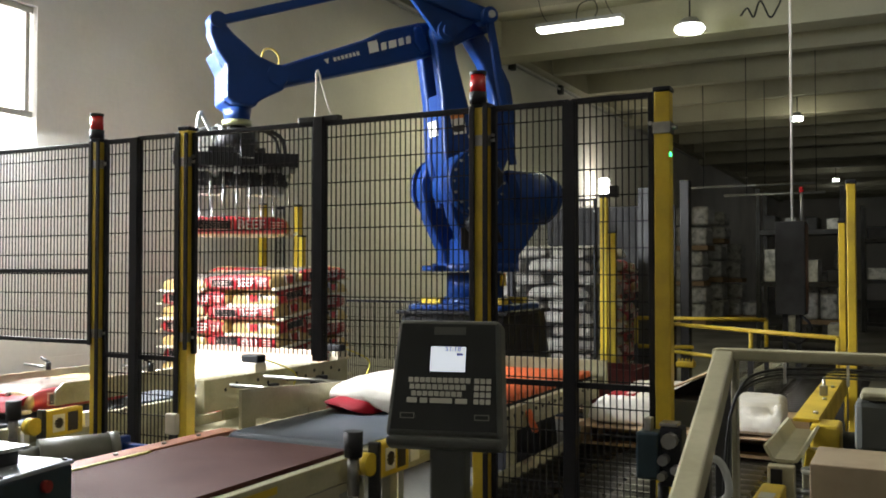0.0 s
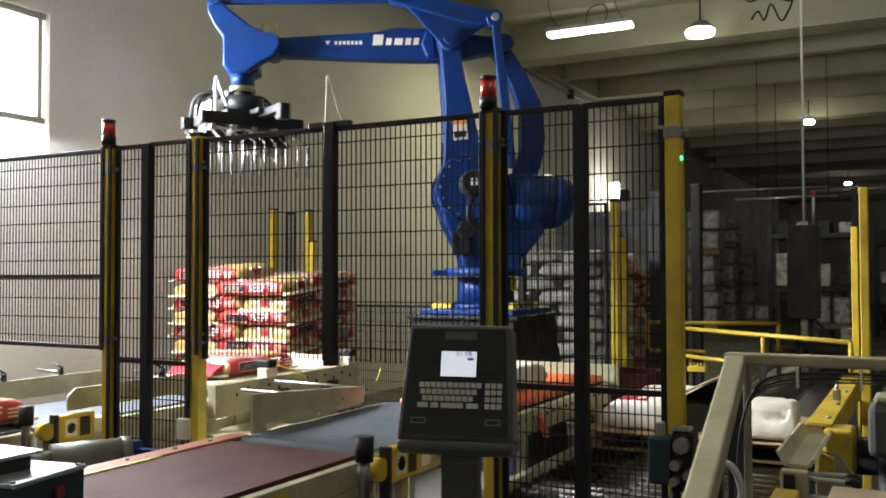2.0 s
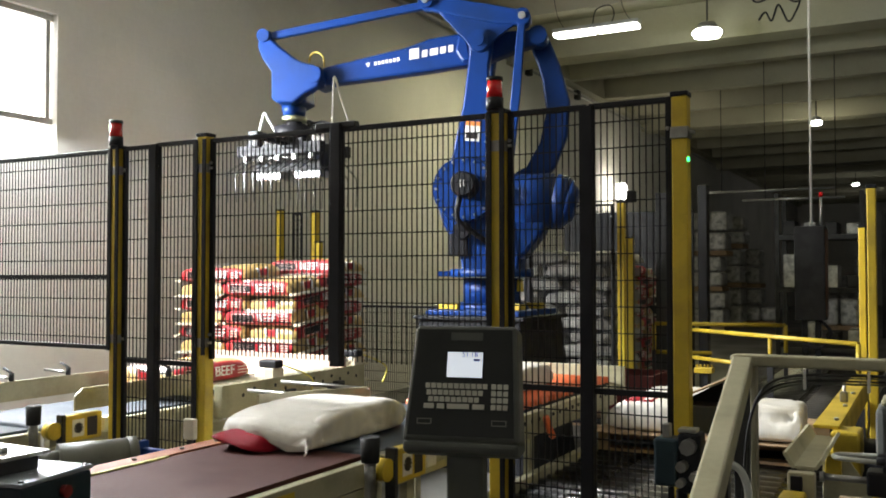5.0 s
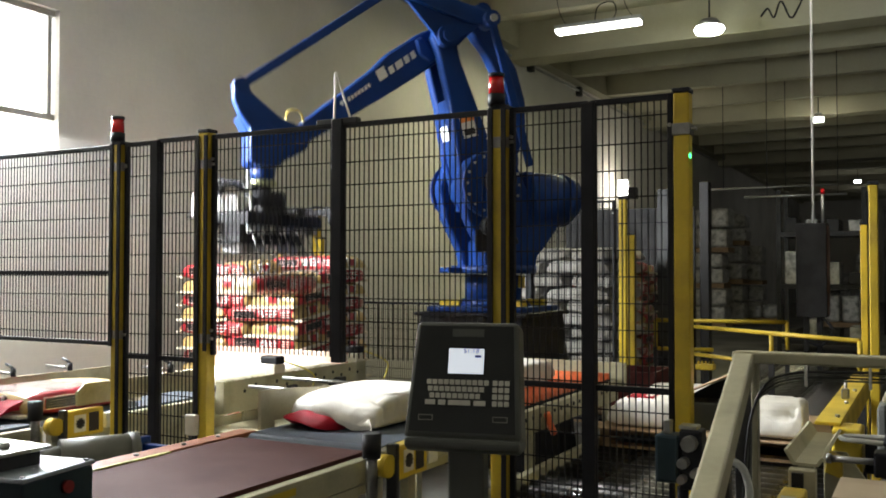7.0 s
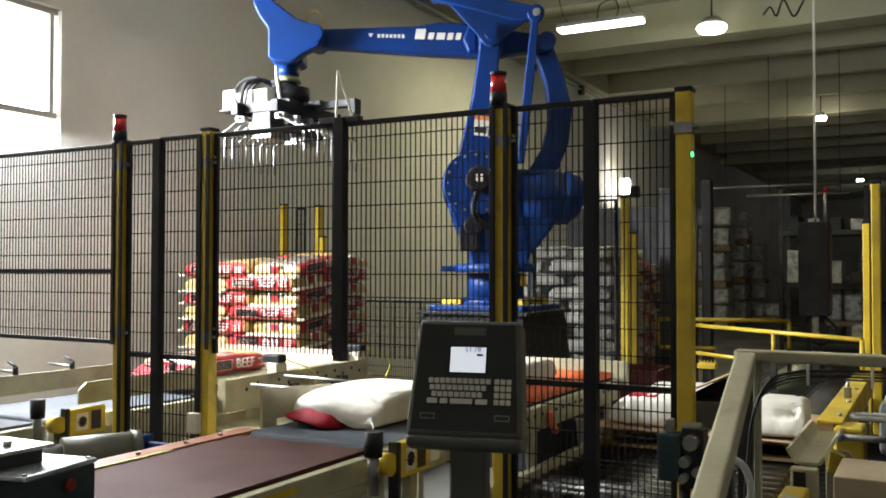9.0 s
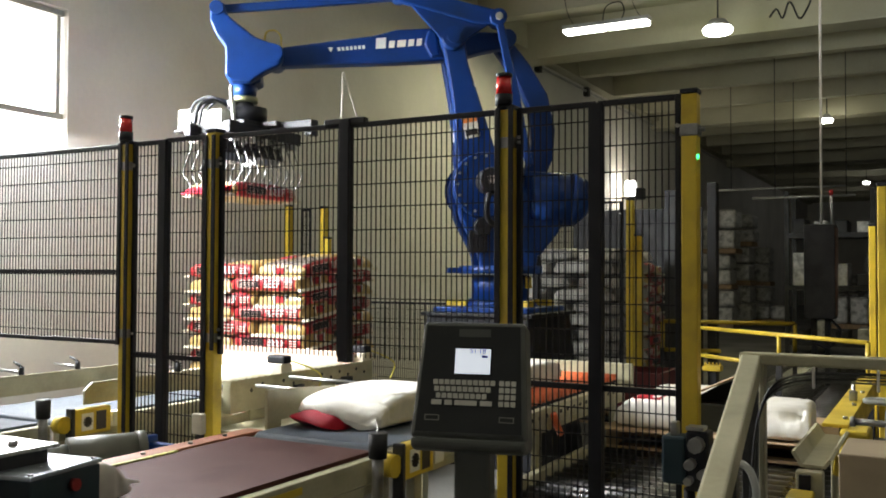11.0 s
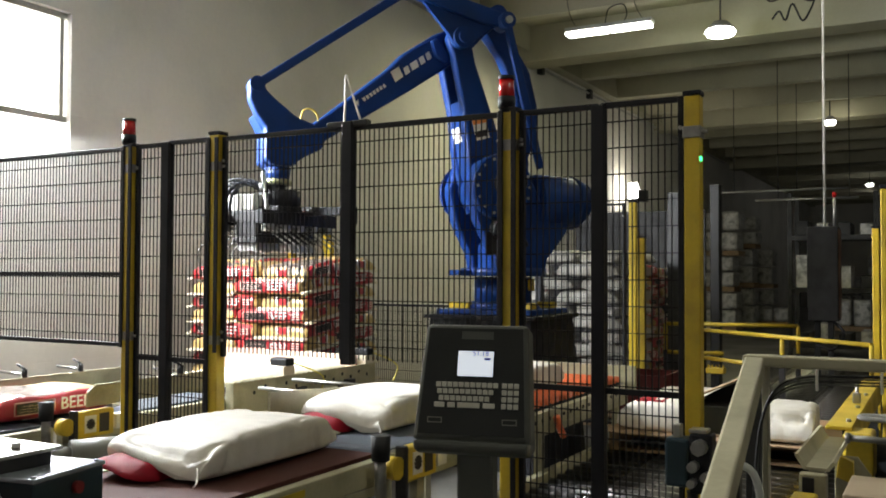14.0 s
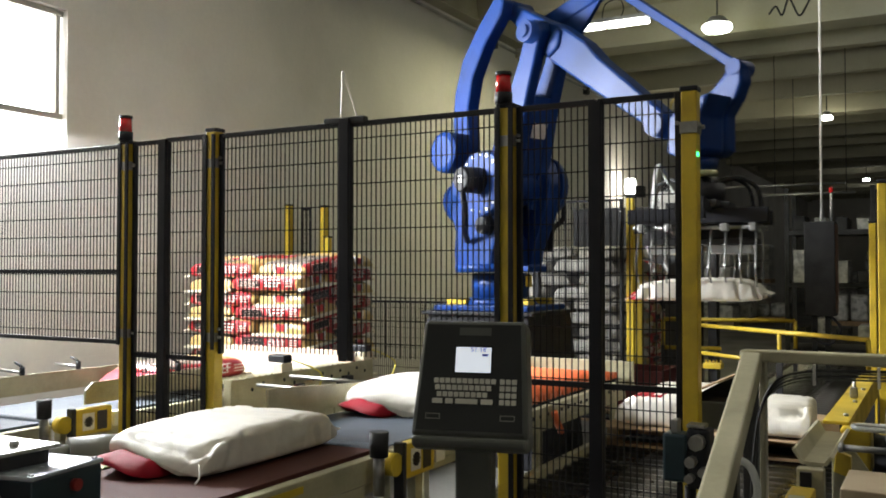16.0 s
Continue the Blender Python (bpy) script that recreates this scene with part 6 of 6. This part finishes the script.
# ---------------------------------------------------------------- what moves
# seconds, turn of the column, lean of the lower arm, rise of the upper arm
JOINTS = [(0.0, 234.7, 10.7, -19.2), (0.5, 210.6, 17.1, -4.0), (1.0, 206.6, 21.2, -18.0), (1.15, 206.6, 22.0, -22.0), (1.5, 207.4, 17.9, -1.9),
          (2.0, 212.0, 6.7, -1.6), (2.5, 229.9, 14.7, -35.7), (2.8, 222.0, 28.8, -57.5), (3.0, 220.5, 30.0, -59.5), (3.5, 230.8, 9.6, -21.3),
          (4.0, 198.1, -5.0, -2.9), (4.2, 196.5, -5.0, -6.0), (4.6, 196.0, -5.0, -21.0), (5.0, 197.0, -5.0, -8.0), (5.5, 207.0, 0.0, -1.0),
          (6.0, 222.0, 8.0, -18.0), (6.3, 228.0, 17.0, -38.0), (6.5, 223.4, 28.0, -56.5), (6.7, 222.5, 29.0, -58.5), (7.0, 230.7, 16.5, -36.2),
          (7.5, 208.9, -0.3, 0.0), (8.0, 204.9, -6.7, -12.2), (8.25, 204.0, -6.5, -20.0), (8.5, 203.8, -6.7, -9.4), (9.0, 208.0, -5.9, 1.0),
          (9.2, 214.0, -2.0, 0.0), (9.6, 227.0, 10.0, -25.0), (9.9, 223.0, 27.5, -56.0), (10.2, 222.0, 29.0, -58.5), (10.6, 230.0, 15.0, -34.0),
          (11.0, 214.0, 12.0, -6.0), (11.5, 198.5, 19.4, -0.2), (12.0, 196.3, 22.2, -14.4), (12.1, 196.3, 22.5, -17.0), (12.5, 196.8, 20.0, 2.6),
          (13.0, 216.6, 7.1, -3.9), (13.5, 232.1, 15.0, -35.0), (14.0, 231.2, 14.5, -35.6), (14.2, 238.0, 11.0, -29.0), (14.5, 287.5, 3.7, -27.5),
          (14.8, 291.0, 21.0, -45.6), (15.0, 292.0, 40.8, -60.0), (15.2, 292.0, 40.8, -60.5), (15.5, 296.0, 17.3, -38.3), (15.75, 314.0, 16.0, -33.0),
          (16.0, 336.5, 20.0, -36.5)]
# seconds, heading of the gripper's long side
SPIN = [(0.0, 40), (0.4, 0), (1.6, 0), (2.1, 75), (2.5, 90), (3.4, 90), (4.0, 0), (4.9, 0), (6.0, 90), (7.2, 90), (7.6, 60), (8.0, 90), (15.3, 90), (16.0, 5)]
# seconds, opening of the tines
GRASP = [(0.0, 0), (1.1, 0), (1.25, 38), (2.7, 38), (2.95, 0), (4.5, 0), (4.7, 38), (6.5, 38), (6.75, 0), (8.2, 0), (8.35, 38), (9.2, 38), (9.9, 30), (10.15, 0),
         (11.7, 0), (11.9, 25), (12.4, 8), (12.8, 30), (14.9, 35), (15.1, 0), (16.0, 0)]


def ease(rows, t):
    """A value between rows, without overshooting at the turning points."""
    ts = [r[0] for r in rows]
    if t <= ts[0]:
        return list(rows[0][1:])
    if t >= ts[-1]:
        return list(rows[-1][1:])
    i = max(k for k in range(len(ts)) if ts[k] <= t)
    h = ts[i + 1] - ts[i]
    u = (t - ts[i]) / h
    res = []
    for c in range(1, len(rows[0])):
        def slope(k):
            if k <= 0 or k >= len(rows) - 1:
                return 0.0
            a = (rows[k][c] - rows[k - 1][c]) / (ts[k] - ts[k - 1])
            b = (rows[k + 1][c] - rows[k][c]) / (ts[k + 1] - ts[k])
            return 0.0 if a * b <= 0 else 2 * a * b / (a + b)
        p0, p1, m0, m1 = rows[i][c], rows[i + 1][c], slope(i) * h, slope(i + 1) * h
        res.append((2 * u ** 3 - 3 * u * u + 1) * p0 + (u ** 3 - 2 * u * u + u) * m0 + (3 * u * u - 2 * u ** 3) * p1 + (u ** 3 - u * u) * m1)
    return res


def arm_at(t):
    yaw, q1, q2 = ease(JOINTS, t)
    ex, ez = R0 + LA * math.sin(radians(q1)), ZJ + LA * math.cos(radians(q1))
    wx, wz = ex + LB * math.cos(radians(q2)), ez + LB * math.sin(radians(q2))
    return yaw, q1, q2, ex, ez, wx, wz


def gripper_at(t):
    yaw, q1, q2, ex, ez, wx, wz = arm_at(t)
    a = radians(yaw)
    r = wx + FBX
    return pose(RBX + r * math.cos(a), RBY + r * math.sin(a), wz + FBZ, 0, 0, ease(SPIN, t)[0])


STEPS = [k / 10 for k in range(161)]


def ride(ob, lane, grab, drop, rest, hang):
    """A bag rides along its lane, hangs in the gripper from grab to drop, then lies at rest."""
    rows = []
    if grab is None or grab > 0:
        for t, x, y, z in lane:
            rows.append((t, pose(x, y, z, 0, 0, 90)))
    if grab is not None:
        for t in STEPS:
            if (grab <= t or grab <= 0) and t <= drop:
                rows.append((t, gripper_at(t) @ pose(0, 0, hang)))
        if rest is not None:
            rows += [(drop + 0.25, rest), (16.0, rest)]
    walk(ob, rows)


def motions():
    walk(column, [(t, pose(0, 0, 0, 0, 0, arm_at(t)[0])) for t in STEPS])
    table = {k: [] for k in ("lower", "pin", "upper", "bell", "top", "thin", "rear", "crank", "bracket")}
    for t in STEPS:
        yaw, q1, q2, ex, ez, wx, wz = arm_at(t)
        c, s = math.cos(radians(q2)), math.sin(radians(q2))
        table["lower"].append((t, pose(R0, 0, ZJ, 0, q1, 0)))
        table["upper"].append((t, pose(ex, 0, ez, 0, -q2, 0)))
        table["bell"].append((t, pose(ex, 0, ez)))
        table["top"].append((t, pose(ex + TFX, 0, ez + TFZ, 0, -q2, 0)))
        table["thin"].append((t, pose(R0 - TRX, 0, ZJ + TRZ, 0, q1, 0)))
        table["rear"].append((t, pose(R0 - REAR * c, 0, ZJ - REAR * s, 0, q1, 0)))
        table["crank"].append((t, pose(R0, 0, ZJ, 0, -q2, 0)))
        table["bracket"].append((t, pose(wx, 0, wz)))
    for ob in [lower, elbow_pin, *STICK]:
        walk(ob, table["lower"])
    for ob in (upper, LOGO):
        walk(ob, table["upper"])
    for ob in (bell, CAPS, CAPS2):
        walk(ob, table["bell"])
    walk(top_link, table["top"])
    walk(thin_link, table["thin"])
    walk(rear_link, table["rear"])
    walk(crank, table["crank"])
    walk(crank_drum, table["crank"])
    for ob in (bracket, FLANGE, LOOP):
        walk(ob, table["bracket"])
    walk(gripper, [(t, gripper_at(t)) for t in STEPS])
    for s, ob in zip((-1, 1), TINES):
        walk(ob, [(t, pose(0, s * 0.20, -0.335, s * ease(GRASP, t)[0], 0, 0)) for t in STEPS])

    lx, lz = -4.43, Z2 + 0.004
    wx, wz = -2.38, Z1 + 0.006
    hang = -0.80
    # the sheet picker rises and sinks beside the rollers, the box under it follows in short strokes
    walk(picker, [(t, pose(x, 3.3, z)) for t, x, z in (
        (0.0, -0.326, 0.828), (1.4, -0.322, 0.836), (2.9, -0.44, 0.80), (3.5, -0.44, 0.80), (4.2, -0.316, 0.849), (6.4, -0.282, 0.94), (7.3, -0.27, 0.966), (8.0, -0.262, 1.0),
        (8.7, -0.255, 1.017), (9.2, -0.24, 1.03), (11.4, -0.223, 1.09), (12.3, -0.222, 1.088), (13.1, -0.228, 1.08), (14.6, -0.26, 1.01), (16.0, -0.262, 0.988))])
    walk(carton, [(t, pose(0, 0, z)) for t, z in (
        (0.0, 0.065), (1.4, 0.010), (2.5, -0.06), (6.4, -0.06), (7.3, 0.005), (8.0, 0.01), (8.7, 0.03), (9.2, 0.045), (11.2, 0.11), (11.4, 0.11), (11.6, 0.01), (12.3, 0.005), (16.0, 0.005))])
    ride(bag_a, (), 0.0, 1.1, TOP[0], hang)

    def lane(*steps):
        """Places along the second lane; the rollers lie higher than the belt."""
        return [(t, lx, y, lz + 0.072 * min(1.0, max(0.0, (y - 4.0) / 0.6))) for t, y in steps]

    ride(bag_b, lane((0.0, 3.7), (0.5, 3.98), (1.0, 4.22), (1.5, 4.66), (2.0, 5.17), (2.25, 5.3), (2.8, 5.3)), 3.0, 4.5, TOP[2] @ pose(0, 0, 0, 0, 0, 180), hang)
    ride(bag_c, lane((0.0, 1.8), (1.0, 2.36), (2.0, 2.88), (2.5, 3.1), (3.0, 3.41), (3.5, 3.71), (4.0, 3.98), (4.2, 4.1), (5.2, 4.75), (6.0, 5.3), (6.55, 5.3)), 6.75, 8.15, TOP[1], hang)
    ride(bag_d, lane((0.0, 0.9), (3.6, 1.7), (5.0, 2.48), (5.6, 2.8), (6.3, 3.17), (6.6, 3.33), (7.0, 3.54), (7.5, 3.79), (8.0, 4.07), (8.6, 4.47), (9.0, 4.76), (9.8, 5.3), (10.0, 5.3)), 10.2, 11.75,
         TOP[3] @ pose(0, 0, 0, 0, 0, 180), hang)
    ride(bag_e, lane((0.0, 0.0), (8.0, 0.3), (11.0, 1.8), (12.0, 2.36), (12.5, 2.63), (13.0, 2.85), (13.5, 3.06), (14.0, 3.3), (14.5, 3.54), (15.0, 3.78), (15.5, 4.08), (16.0, 4.46)),
         None, None, None, hang)
    ride(sack_1, ((0.0, wx, 4.2, wz), (0.6, wx, 4.7, wz), (1.2, wx, 5.15, wz), (15.0, wx, 5.15, wz)), 15.2, 16.0, None, hang)
    ride(sack_2, ((0.0, wx, 0.5, wz), (1.4, wx, 0.72, wz), (2.0, wx, 1.08, wz), (2.5, wx, 1.42, wz), (3.0, wx, 1.75, wz), (3.5, wx, 2.05, wz), (4.0, wx, 2.41, wz), (4.2, wx, 2.57, wz), (5.6, wx, 3.65, wz), (6.3, wx, 3.73, wz), (15.5, wx, 3.73, wz),
                  (16.0, wx, 4.1, wz)), None, None, None, hang)
    ride(sack_3, ((0.0, wx, -0.6, wz), (10.0, wx, 0.2, wz), (10.7, wx, 1.2, wz), (11.3, wx, 1.85, wz), (11.7, wx, 2.15, wz), (12.1, wx, 2.38, wz), (12.5, wx, 2.58, wz), (13.0, wx, 2.63, wz), (16.0, wx, 2.65, wz)),
         None, None, None, hang)


motions()
